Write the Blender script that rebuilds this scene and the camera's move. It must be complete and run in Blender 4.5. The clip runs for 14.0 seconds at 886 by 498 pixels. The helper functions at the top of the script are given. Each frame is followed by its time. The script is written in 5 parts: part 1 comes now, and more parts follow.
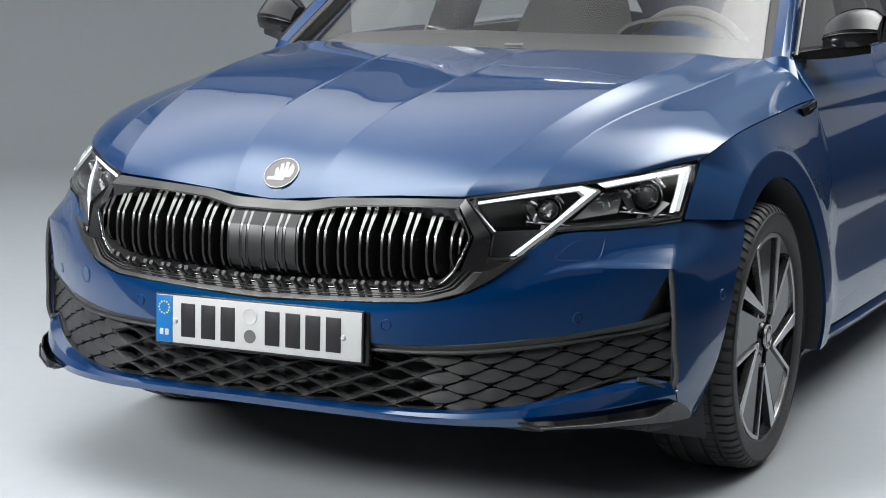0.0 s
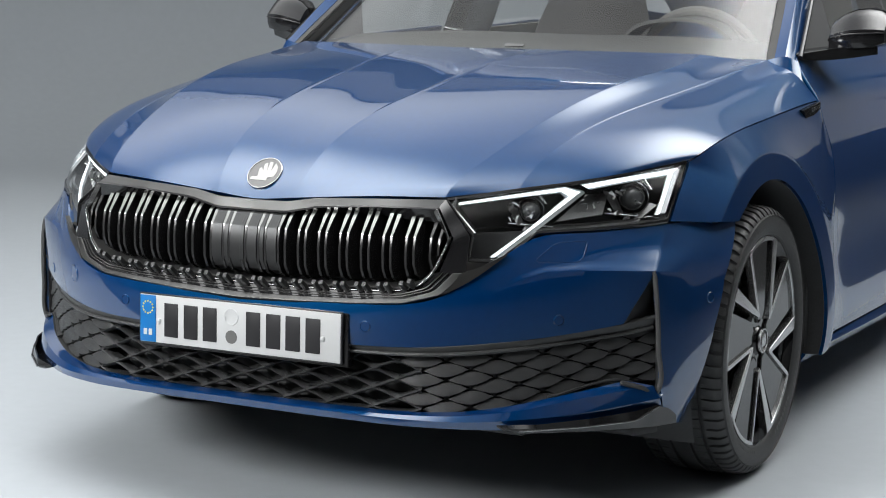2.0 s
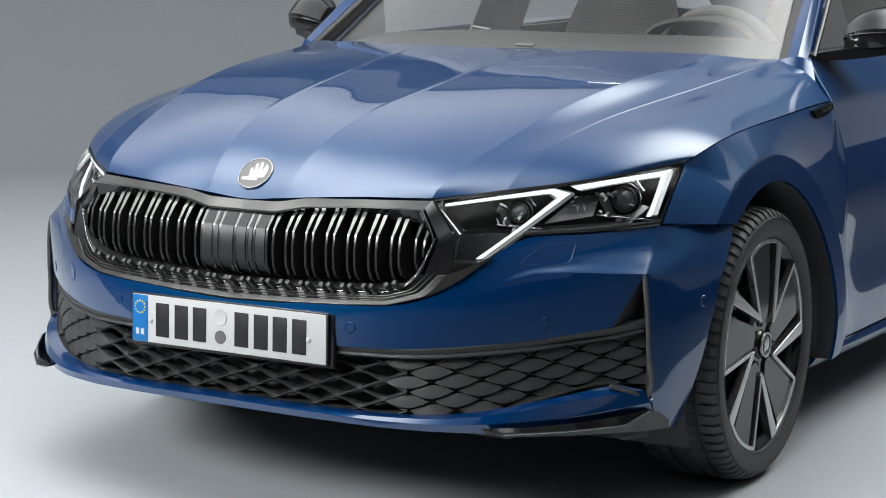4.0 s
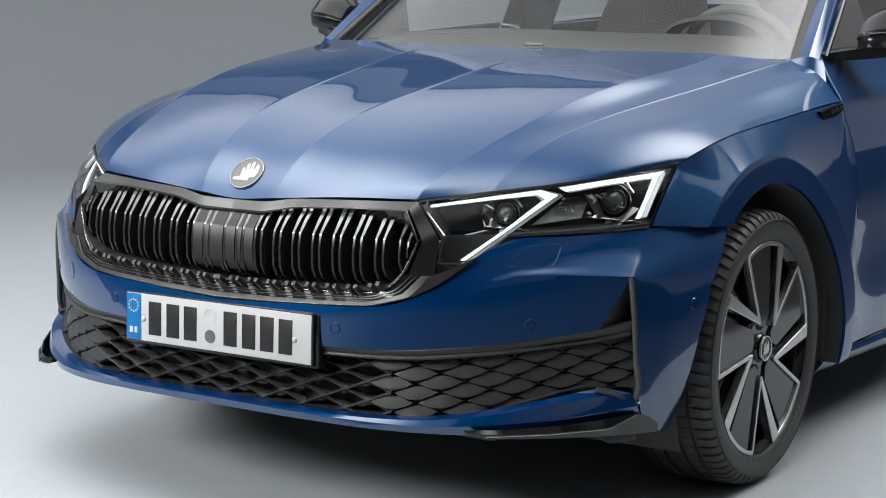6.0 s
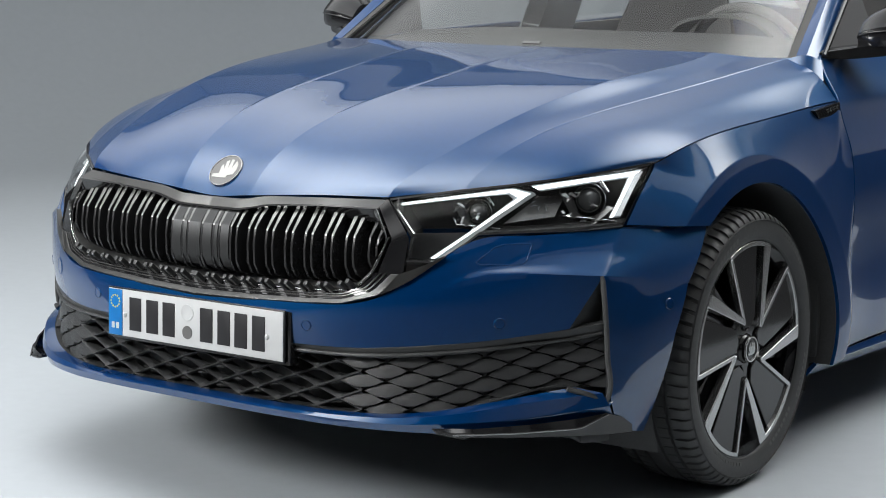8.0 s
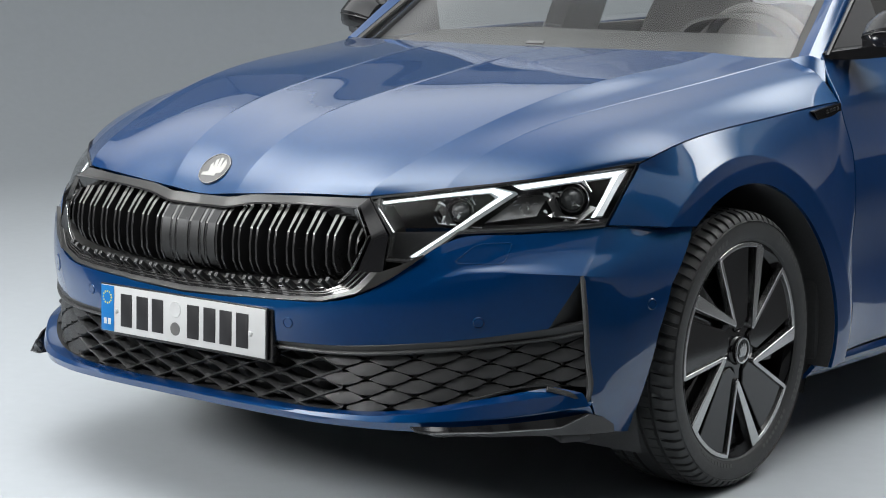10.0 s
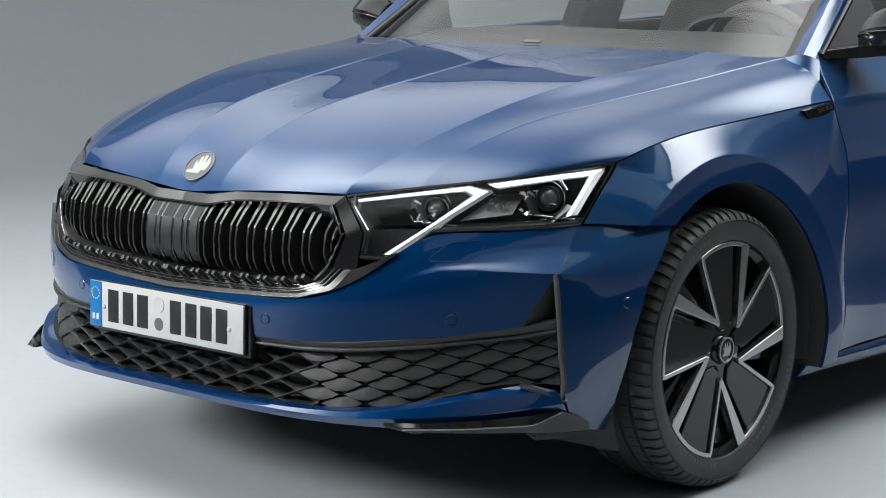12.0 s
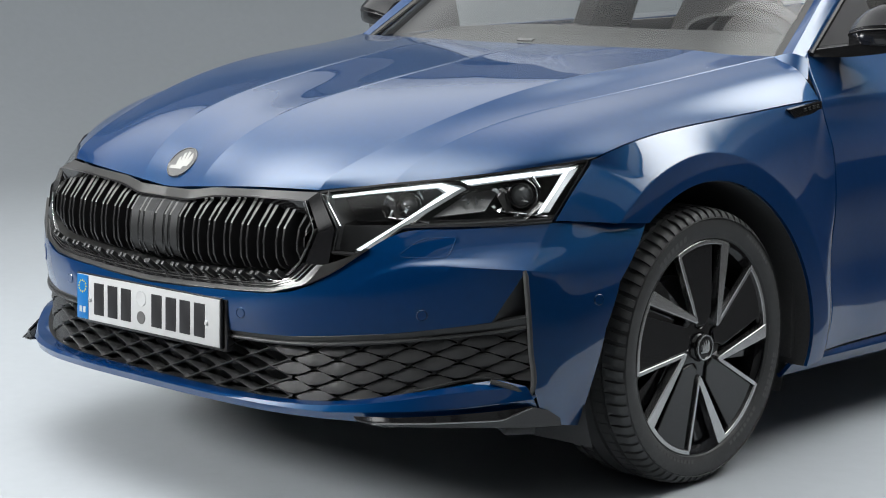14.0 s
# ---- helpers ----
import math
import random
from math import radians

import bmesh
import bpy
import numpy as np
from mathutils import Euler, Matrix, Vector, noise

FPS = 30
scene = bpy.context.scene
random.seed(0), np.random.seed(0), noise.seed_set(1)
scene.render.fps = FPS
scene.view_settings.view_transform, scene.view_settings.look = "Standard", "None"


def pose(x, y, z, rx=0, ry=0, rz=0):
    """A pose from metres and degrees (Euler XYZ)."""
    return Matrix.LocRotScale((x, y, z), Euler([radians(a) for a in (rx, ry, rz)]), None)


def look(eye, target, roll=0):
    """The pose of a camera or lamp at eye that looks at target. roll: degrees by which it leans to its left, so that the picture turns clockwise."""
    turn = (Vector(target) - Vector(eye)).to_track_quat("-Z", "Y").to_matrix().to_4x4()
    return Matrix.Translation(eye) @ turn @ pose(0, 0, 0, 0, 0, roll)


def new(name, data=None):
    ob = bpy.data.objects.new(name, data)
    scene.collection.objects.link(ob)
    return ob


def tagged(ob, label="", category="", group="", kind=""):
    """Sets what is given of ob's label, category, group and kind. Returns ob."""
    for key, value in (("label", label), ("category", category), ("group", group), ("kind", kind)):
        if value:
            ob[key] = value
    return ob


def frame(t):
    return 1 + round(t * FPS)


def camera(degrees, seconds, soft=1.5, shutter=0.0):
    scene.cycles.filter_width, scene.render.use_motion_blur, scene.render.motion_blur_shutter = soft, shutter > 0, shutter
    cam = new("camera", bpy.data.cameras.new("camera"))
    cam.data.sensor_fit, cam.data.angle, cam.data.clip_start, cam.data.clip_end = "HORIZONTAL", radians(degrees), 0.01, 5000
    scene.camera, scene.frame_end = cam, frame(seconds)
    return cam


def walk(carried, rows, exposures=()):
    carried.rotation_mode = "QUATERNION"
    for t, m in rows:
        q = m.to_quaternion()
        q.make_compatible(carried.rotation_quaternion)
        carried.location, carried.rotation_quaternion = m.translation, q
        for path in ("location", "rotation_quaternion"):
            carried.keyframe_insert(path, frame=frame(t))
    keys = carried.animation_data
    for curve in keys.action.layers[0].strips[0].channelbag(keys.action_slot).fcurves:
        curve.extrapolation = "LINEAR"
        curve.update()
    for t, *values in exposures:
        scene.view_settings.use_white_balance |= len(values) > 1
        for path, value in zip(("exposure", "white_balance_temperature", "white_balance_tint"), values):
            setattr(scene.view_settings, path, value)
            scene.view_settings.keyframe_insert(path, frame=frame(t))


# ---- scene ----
cam = camera(26.731, 14.0, soft=1.0)
PATH = [
    (0.0, look((2.1046, -4.3356, 1.2290), (0.3795, -0.7799, 0.6117), 0.333)),
    (0.5, look((2.1407, -4.3061, 1.2252), (0.3860, -0.7646, 0.6102), 0.367)),
    (1.0, look((2.1773, -4.2774, 1.2215), (0.3902, -0.7515, 0.6095), 0.352)),
    (1.5, look((2.2199, -4.2528, 1.2189), (0.3958, -0.7453, 0.6102), 0.271)),
    (2.0, look((2.2595, -4.2229, 1.2189), (0.4004, -0.7340, 0.6095), 0.283)),
    (2.5, look((2.2994, -4.1862, 1.2214), (0.3995, -0.7201, 0.6082), 0.285)),
    (3.0, look((2.3444, -4.1538, 1.2227), (0.4014, -0.7118, 0.6081), 0.232)),
    (5.5, look((2.5685, -3.9979, 1.2325), (0.4191, -0.6825, 0.6094), 0.125)),
    (6.0, look((2.6175, -3.9648, 1.2368), (0.4253, -0.6783, 0.6093), 0.085)),
    (6.5, look((2.6656, -3.9294, 1.2354), (0.4361, -0.6682, 0.6081), 0.040)),
    (7.0, look((2.7193, -3.8943, 1.2362), (0.4471, -0.6629, 0.6076), 0.046)),
    (7.5, look((2.7688, -3.8555, 1.2357), (0.4553, -0.6538, 0.6059), 0.020)),
    (8.0, look((2.8222, -3.8208, 1.2338), (0.4705, -0.6468, 0.6052), -0.012)),
    (10.5, look((3.0509, -3.6659, 1.2328), (0.5189, -0.6339, 0.6037), -0.069)),
    (11.0, look((3.1026, -3.6322, 1.2353), (0.5341, -0.6314, 0.6041), -0.109)),
    (11.5, look((3.1449, -3.6025, 1.2379), (0.5465, -0.6280, 0.6044), -0.140)),
    (12.0, look((3.1881, -3.5735, 1.2370), (0.5617, -0.6237, 0.6043), -0.148)),
    (12.5, look((3.2340, -3.5454, 1.2350), (0.5775, -0.6223, 0.6041), -0.173)),
    (13.0, look((3.2808, -3.5151, 1.2340), (0.5935, -0.6203, 0.6033), -0.172)),
    (13.5, look((3.3280, -3.4868, 1.2351), (0.6141, -0.6172, 0.6027), -0.178)),
    (14.0, look((3.3745, -3.4553, 1.2380), (0.6315, -0.6142, 0.6022), -0.170)),
]
walk(cam, PATH)

from mathutils.bvhtree import BVHTree

# ---- world, studio lights, exposure ----
world = bpy.data.worlds.new("studio_dark")
world.use_nodes = True
world.node_tree.nodes["Background"].inputs[0].default_value = (0.5, 0.52, 0.55, 1)
world.node_tree.nodes["Background"].inputs[1].default_value = 0.05
scene.world = world
scene.view_settings.exposure = 0.24


# hung lights: label, place, aim, width, depth, strength, glow at the edge, middle and reach of the bright core
SOFTBOXES = (
    ("large soft white overhead studio light", (-1.5, 0.5, 3.35), (-1.5, 0.6, 0), 10.0, 8.8, 6.8, 0.025, ((1.1, -1.95, 3.3, 2.2, 0.67), (3.7, 1.9, 2.7, 2.6, 1.0), (-1.4, 1.2, 4.8, 5.0, 0.105)), 0.5),
    ("white key light hung before the car", (-2.3, -5.3, 3.0), (0.0, -0.8, 0.2), 2.0, 1.4, 60.0, 0.3, ((0, 0, 1.3, 1.0, 1.0),), 0.0),
)


# ---- materials ----
def material(name, base, rough=0.5, metal=0.0, coat=0.0, coat_rough=0.03, grain=0.0, grain_scale=200.0, bump=0.0, bump_scale=300.0, spec=0.5):
    m = bpy.data.materials.new(name)
    m.use_nodes = True
    nt = m.node_tree
    b = nt.nodes["Principled BSDF"]
    b.inputs["Base Color"].default_value = (*base, 1)
    b.inputs["Roughness"].default_value = rough
    b.inputs["Metallic"].default_value = metal
    b.inputs["Coat Weight"].default_value = coat
    b.inputs["Coat Roughness"].default_value = coat_rough
    b.inputs["Specular IOR Level"].default_value = spec
    co = nt.nodes.new("ShaderNodeTexCoord")
    if grain:
        n1 = nt.nodes.new("ShaderNodeTexNoise")
        n1.inputs["Scale"].default_value = grain_scale
        n1.inputs["Detail"].default_value = 3
        n2 = nt.nodes.new("ShaderNodeTexNoise")
        n2.inputs["Scale"].default_value = grain_scale / 40
        add = nt.nodes.new("ShaderNodeMath")
        add.operation = "ADD"
        ramp = nt.nodes.new("ShaderNodeMapRange")
        ramp.inputs["From Min"].default_value, ramp.inputs["From Max"].default_value = 0.6, 1.4
        ramp.inputs["To Min"].default_value, ramp.inputs["To Max"].default_value = 1 - grain, 1 + grain
        mul = nt.nodes.new("ShaderNodeVectorMath")
        mul.operation = "SCALE"
        mul.inputs[0].default_value = base
        nt.links.new(co.outputs["Object"], n1.inputs["Vector"])
        nt.links.new(co.outputs["Object"], n2.inputs["Vector"])
        nt.links.new(n1.outputs["Fac"], add.inputs[0])
        nt.links.new(n2.outputs["Fac"], add.inputs[1])
        nt.links.new(add.outputs[0], ramp.inputs["Value"])
        nt.links.new(ramp.outputs[0], mul.inputs["Scale"])
        nt.links.new(mul.outputs[0], b.inputs["Base Color"])
    if bump:
        n3 = nt.nodes.new("ShaderNodeTexNoise")
        n3.inputs["Scale"].default_value = bump_scale
        n3.inputs["Detail"].default_value = 2
        bp = nt.nodes.new("ShaderNodeBump")
        bp.inputs["Strength"].default_value = bump
        bp.inputs["Distance"].default_value = 0.001
        nt.links.new(co.outputs["Object"], n3.inputs["Vector"])
        nt.links.new(n3.outputs["Fac"], bp.inputs["Height"])
        nt.links.new(bp.outputs[0], b.inputs["Normal"])
    return m


def glow(name, col, strength):
    m = bpy.data.materials.new(name)
    m.use_nodes = True
    b = m.node_tree.nodes["Principled BSDF"]
    b.inputs["Base Color"].default_value = (0.8, 0.82, 0.85, 1)
    b.inputs["Emission Color"].default_value = (*col, 1)
    b.inputs["Emission Strength"].default_value = strength
    return m


def clear(name, tint, ior=1.45):
    """A thin clear pane: see-through, with a mirror-like gloss that grows towards grazing angles."""
    m = bpy.data.materials.new(name)
    m.use_nodes = True
    nt = m.node_tree
    nt.nodes.remove(nt.nodes["Principled BSDF"])
    tr = nt.nodes.new("ShaderNodeBsdfTransparent")
    tr.inputs["Color"].default_value = (*tint, 1)
    gl = nt.nodes.new("ShaderNodeBsdfGlossy")
    gl.inputs["Roughness"].default_value = 0.01
    lw = nt.nodes.new("ShaderNodeLayerWeight")
    lw.inputs["Blend"].default_value = 0.5
    pw = nt.nodes.new("ShaderNodeMath")
    pw.operation, pw.inputs[1].default_value = "POWER", 4.5
    fr = nt.nodes.new("ShaderNodeMapRange")
    r0 = ((ior - 1) / (ior + 1)) ** 2
    fr.inputs["To Min"].default_value, fr.inputs["To Max"].default_value = 2 * r0, 0.95
    nt.links.new(lw.outputs["Facing"], pw.inputs[0])
    nt.links.new(pw.outputs[0], fr.inputs["Value"])
    mx = nt.nodes.new("ShaderNodeMixShader")
    nt.links.new(fr.outputs[0], mx.inputs[0])
    nt.links.new(tr.outputs[0], mx.inputs[1])
    nt.links.new(gl.outputs[0], mx.inputs[2])
    nt.links.new(mx.outputs[0], nt.nodes["Material Output"].inputs[0])
    return m


PAINT = material("blue_metallic_paint", (0.0002, 0.0245, 0.117), 0.46, 0.21, 1.0, 0.025, grain=0.10, grain_scale=2500, spec=0.5)
PAINT.node_tree.nodes["Principled BSDF"].inputs["Specular Tint"].default_value = (0.0, 0.62, 0.88, 1)
PAINT.node_tree.nodes["Principled BSDF"].inputs["Coat IOR"].default_value = 1.78
GLOSS = material("gloss_black", (0.012, 0.012, 0.013), 0.10, 0.0, 0.0, 0.03, grain=0.15, grain_scale=400)
SATIN = material("dark_chrome", (0.085, 0.085, 0.084), 0.38, 0.85, grain=0.05, grain_scale=800)
CHROME = material("bright_chrome", (0.34, 0.34, 0.34), 0.25, 1.0)
PLASTIC = material("grained_black_plastic", (0.034, 0.035, 0.036), 0.42, bump=0.4, bump_scale=1800, grain=0.2, grain_scale=900)
DARK = material("unlit_cavity_plastic", (0.045, 0.046, 0.047), 0.8, grain=0.2)
RUBBER = material("tyre_rubber", (0.046, 0.047, 0.048), 0.55, bump=0.35, bump_scale=900, grain=0.25, grain_scale=600)
MARK = material("raised_rubber_mark", (0.085, 0.085, 0.085), 0.6, grain=0.2)
ALLOY = material("turned_alloy", (0.55, 0.55, 0.55), 0.24, 0.95, grain=0.06, grain_scale=1500)
WHEELBLACK = material("wheel_gloss_black", (0.008, 0.008, 0.009), 0.07, 0.0, 0.0, spec=0.6, grain=0.15)
MIRRORBLACK = material("mirror_satin_black", (0.012, 0.012, 0.013), 0.22, 0.0, spec=0.8, grain=0.1)
STEEL = material("brake_steel", (0.25, 0.25, 0.25), 0.35, 0.9, grain=0.15, grain_scale=300)
GLASS = clear("window_glass", (0.92, 0.94, 0.935))
LENS = clear("headlight_clear_lens", (0.96, 0.97, 0.97), 1.17)
LED = glow("led_light_strip", (0.88, 0.96, 1.0), 1.5)
WHITE = material("plate_white", (0.50, 0.51, 0.515), 0.35, coat=0.3, grain=0.03, grain_scale=60)
INK = material("plate_black", (0.012, 0.012, 0.014), 0.4, grain=0.1)
EUBLUE = material("plate_blue", (0.0, 0.14, 0.42), 0.35, coat=0.3, grain=0.04)
YELLOW = material("plate_star_yellow", (0.7, 0.55, 0.08), 0.4)
BADGEGREY = material("badge_grey_enamel", (0.135, 0.135, 0.134), 0.42, 0.3, coat=0.0, grain=0.05)
TRIM = material("interior_grey", (0.22, 0.215, 0.205), 0.7, grain=0.04, grain_scale=40)
DASH = material("dashboard_grey", (0.055, 0.0545, 0.053), 0.7, grain=0.04, grain_scale=40)
CLOTH = material("seat_cloth", (0.085, 0.082, 0.080), 0.85, grain=0.04, grain_scale=40)
BLACKFLOOR = material("dark_studio_floor", (0.05, 0.051, 0.052), 0.6, bump=0.12, bump_scale=60, grain=0.1, grain_scale=40)
COVE = material("painted_cove_wall", (0.40, 0.43, 0.455), 0.75, grain=0.03, grain_scale=20)
BLACKDRAPE = material("black_studio_ceiling", (0.03, 0.03, 0.032), 0.9, grain=0.2, grain_scale=30)
SKIRT = material("grey_skirt_cloth", (0.22, 0.22, 0.225), 0.9, grain=0.1, grain_scale=30)
GREYWALL = material("grey_studio_wall", (0.78, 0.785, 0.79), 0.8, grain=0.04, grain_scale=8)
REFLECT = material("lamp_reflector", (0.80, 0.81, 0.83), 0.25, 1.0)
LAMPBLACK = material("lamp_black_plastic", (0.036, 0.037, 0.038), 0.35, spec=0.4, grain=0.2)
FROST = material("frosted_light_guide", (0.55, 0.58, 0.60), 0.25, spec=0.6, grain=0.15, grain_scale=900)
PALE = material("pale_satin_metal", (0.42, 0.42, 0.40), 0.5, 0.2, coat=0.0, grain=0.04)
SATINGREY = material("satin_grey_plastic", (0.10, 0.10, 0.102), 0.36, grain=0.06, grain_scale=600)
# paler metal for the slat tops: shine from above put into the colour
SLATSHINE = material("slat_top_shine", (0.235, 0.24, 0.232), 0.30, 0.85, grain=0.05, grain_scale=700)
BLOCK = material("satin_black_block", (0.040, 0.041, 0.042), 0.42, 0.5, grain=0.1)
SHELF = material("satin_grille_ledge", (0.14, 0.14, 0.138), 0.42, 0.7, grain=0.06, grain_scale=700)
SLAT = material("grille_slat_black", (0.018, 0.018, 0.019), 0.25, spec=0.45, grain=0.15)
PROJ = material("projector_glass", (0.09, 0.095, 0.10), 0.03, 0.0, 1.0)


# ---- mesh helpers ----
def spline(points, n):
    """n places along a smooth curve through the points."""
    p = np.array(points, float)
    s = np.r_[0, np.cumsum(np.linalg.norm(np.diff(p, axis=0), axis=1))]
    if len(p) == 2:
        return p[0] + (p[1] - p[0]) * np.linspace(0, 1, n)[:, None]
    tan = np.gradient(p, s, axis=0)
    q = np.linspace(0, s[-1], n)
    i = np.clip(np.searchsorted(s, q, side="right") - 1, 0, len(p) - 2)
    h = (s[i + 1] - s[i])[:, None]
    u = (q - s[i])[:, None] / h
    return (2 * u**3 - 3 * u**2 + 1) * p[i] + (u**3 - 2 * u**2 + u) * h * tan[i] + (3 * u**2 - 2 * u**3) * p[i + 1] + (u**3 - u**2) * h * tan[i + 1]


def eased(c, rounds):
    """Irons small waves out of a curve, ends kept."""
    c = c.copy()
    for _ in range(rounds):
        c[1:-1] = c[:-2] * 0.25 + c[1:-1] * 0.5 + c[2:] * 0.25
    return c


def fair(points, n, pin=30.0):
    """n places along one even sweep close to the points, the ends kept."""
    p = np.array(points, float)
    s = np.r_[0, np.cumsum(np.linalg.norm(np.diff(p, axis=0), axis=1))]
    u, q = (s / s[-1]) ** 0.7, np.linspace(0, 1, n) ** 0.7
    w = np.ones(len(p))
    w[0] = w[-1] = pin
    return np.stack([np.polyval(np.polyfit(u, p[:, k], d, w=w), q) for k, d in enumerate((3, 5, 5))], -1)


def smoothstep(x, a, b):
    k = np.clip((x - a) / (b - a), 0, 1)
    return k * k * (3 - 2 * k)


# the car's middle plane is turned a little against the axes of the studio
MID_N = Vector((0.99987, 0.01514, -0.00524)).normalized()
MID_C = Vector((0.003, -0.85, 0.6))


def other_side(p):
    """The mirror image of places in the car's middle plane."""
    p = np.asarray(p, float)
    n = np.array(MID_N)
    return p - 2 * ((p - np.array(MID_C)) @ n)[..., None] * n


def in_middle(p):
    p = np.asarray(p, float)
    n = np.array(MID_N)
    return p - ((p - np.array(MID_C)) @ n)[..., None] * n


def loft(curves, breaks, n, m, mirror=False, ease=0):
    """A grid through feature curves: n places along each, m steps between two of them. breaks: 0 smooth to 1 creased, per curve.
    mirror: the first curve lies in the plane x = 0, and the grid goes on to the other side."""
    c = np.array([np.array(k) if ease is None else eased(spline(k, n), ease) for k in curves])
    k = len(c)
    if mirror:
        c[0] = in_middle(c[0])
        c = np.concatenate([other_side(c[1:])[::-1], c])
        breaks = list(breaks[1:])[::-1] + list(breaks)
        k = len(c)
    out = []
    for i in range(k - 1):
        chord = c[i + 1] - c[i]

        def tangent(j):
            if j == 0 or j == k - 1:
                return chord
            a, b = c[j] - c[j - 1], c[j + 1] - c[j]
            la, lb = np.linalg.norm(a, axis=1)[:, None] + 1e-9, np.linalg.norm(b, axis=1)[:, None] + 1e-9
            smooth = (a / la * lb + b / lb * la) / (la + lb) * np.linalg.norm(chord, axis=1)[:, None]
            return smooth * (1 - breaks[j]) + chord * breaks[j]

        t0, t1 = tangent(i), tangent(i + 1)
        for u in (0.5 - 0.5 * np.cos(np.pi * np.linspace(0, 1, m + 1)))[(1 if i else 0):]:
            out.append((2 * u**3 - 3 * u**2 + 1) * c[i] + (u**3 - 2 * u**2 + u) * t0 + (3 * u**2 - 2 * u**3) * c[i + 1] + (u**3 - u**2) * t1)
    return np.array(out)


def grid_faces(rows, cols, closed=False, base=0):
    f = []
    for i in range(rows - 1):
        for j in range(cols if closed else cols - 1):
            k = (j + 1) % cols
            f.append((base + i * cols + j, base + i * cols + k, base + (i + 1) * cols + k, base + (i + 1) * cols + j))
    return f


def mesh_part(name, verts, faces, mat, parent=None, label="", out=None, solid=0.0, sharp=28.0, bevel=0.0):
    """One mesh object under parent. out: the way its front faces; solid: its thickness, added behind."""
    me = bpy.data.meshes.new(name)
    v = np.asarray(verts, float).reshape(-1, 3)
    me.from_pydata(v.tolist(), [], [tuple(int(i) for i in f) for f in faces])
    if out is not None:
        me.update()
        total = Vector((0, 0, 0))
        for p in me.polygons:
            total += p.normal * p.area
        if total.dot(Vector(out)) < 0:
            me.flip_normals()
    else:
        bm = bmesh.new()
        bm.from_mesh(me)
        bmesh.ops.recalc_face_normals(bm, faces=bm.faces)
        bm.to_mesh(me)
        bm.free()
    if solid:
        bm = bmesh.new()
        bm.from_mesh(me)
        bm.normal_update()
        bm.verts.index_update()
        fv = [tuple(p.co) for p in bm.verts]
        bv = [tuple(p.co - p.normal * solid) for p in bm.verts]
        ff = [tuple(p.index for p in q.verts) for q in bm.faces]
        n = len(fv)
        rim = []
        for e in bm.edges:
            if e.is_boundary:
                lp = e.link_loops[0]
                a, b = lp.vert.index, lp.link_loop_next.vert.index
                rim.append((b, a, a + n, b + n))
        bm.free()
        me.clear_geometry()
        me.from_pydata(fv + bv, [], ff + [tuple(i + n for i in reversed(q)) for q in ff] + rim)
    me.materials.append(mat)
    me.shade_smooth()
    me.set_sharp_from_angle(angle=radians(sharp))
    me.update()
    ob = new(name, me)
    if bevel:
        mod = ob.modifiers.new("rounding", "BEVEL")
        mod.width, mod.segments, mod.limit_method, mod.angle_limit = bevel, 2, "ANGLE", radians(35)
        mod.harden_normals = True
    if parent is not None:
        ob.parent = parent
    if label:
        ob["label"] = label
    return ob


def both(name, verts, faces, mat, parents, label="", out=None, **more):
    """The part on the car's left (+x) and its mirror image on the right; parents: one or a pair."""
    pa, pb = parents if isinstance(parents, tuple) else (parents, parents)
    a = mesh_part(name, verts, faces, mat, pa, label, out, **more)
    v = other_side(np.asarray(verts, float).reshape(-1, 3))
    o = None if out is None else (-out[0], out[1], out[2])
    b = mesh_part(name, v, [tuple(reversed(f)) for f in faces], mat, pb, label, o, **more)
    return a, b


def box(size, at=(0, 0, 0), turn=(0, 0, 0), bevel=0.0, taper=1.0):
    bm = bmesh.new()
    bmesh.ops.create_cube(bm, size=1)
    for v in bm.verts:
        k = taper if v.co.z > 0 else 1.0
        v.co = Vector((v.co.x * size[0] * k, v.co.y * size[1] * k, v.co.z * size[2]))
    if bevel:
        bmesh.ops.bevel(bm, geom=bm.edges[:], offset=bevel, segments=2, affect="EDGES", profile=0.6)
    m = pose(*at, *turn)
    bm.verts.ensure_lookup_table()
    bm.verts.index_update()
    v = [tuple(m @ k.co) for k in bm.verts]
    f = [tuple(k.index for k in p.verts) for p in bm.faces]
    bm.free()
    return v, f


def revolve(profile, n, axis="x", at=(0, 0, 0), closed=False):
    """Turns (along, radius) pairs round the x or y axis."""
    p = np.array(profile, float)
    th = np.linspace(0, 2 * np.pi, n, endpoint=False)
    a = np.repeat(p[:, 0:1], n, 1)
    r = p[:, 1:2]
    c, s = r * np.cos(th), r * np.sin(th)
    v = np.stack([a, c, s] if axis == "x" else [c, a, s], -1).reshape(-1, 3) + np.array(at)
    return v, grid_faces(len(p), n, True)


def slab(outline, front, back):
    """A plate with the (a, b) outline in the y-z plane, between x = front and x = back."""
    n = len(outline)
    v = [(front, a, b) for a, b in outline] + [(back, a, b) for a, b in outline]
    f = [tuple(range(n)), tuple(range(2 * n - 1, n - 1, -1))]
    f += [(i, n + i, n + (i + 1) % n, (i + 1) % n) for i in range(n)]
    return v, f


def merge(*pieces):
    v, f = [], []
    for a, b in pieces:
        k = len(v)
        v += [tuple(x) for x in np.asarray(a, float).reshape(-1, 3)]
        f += [tuple(i + k for i in q) for q in b]
    return v, f


def ribbon(a, b, n=24):
    """The surface between two curves."""
    g = np.array([spline(a, n), spline(b, n)])
    return g.reshape(-1, 3), grid_faces(2, n)


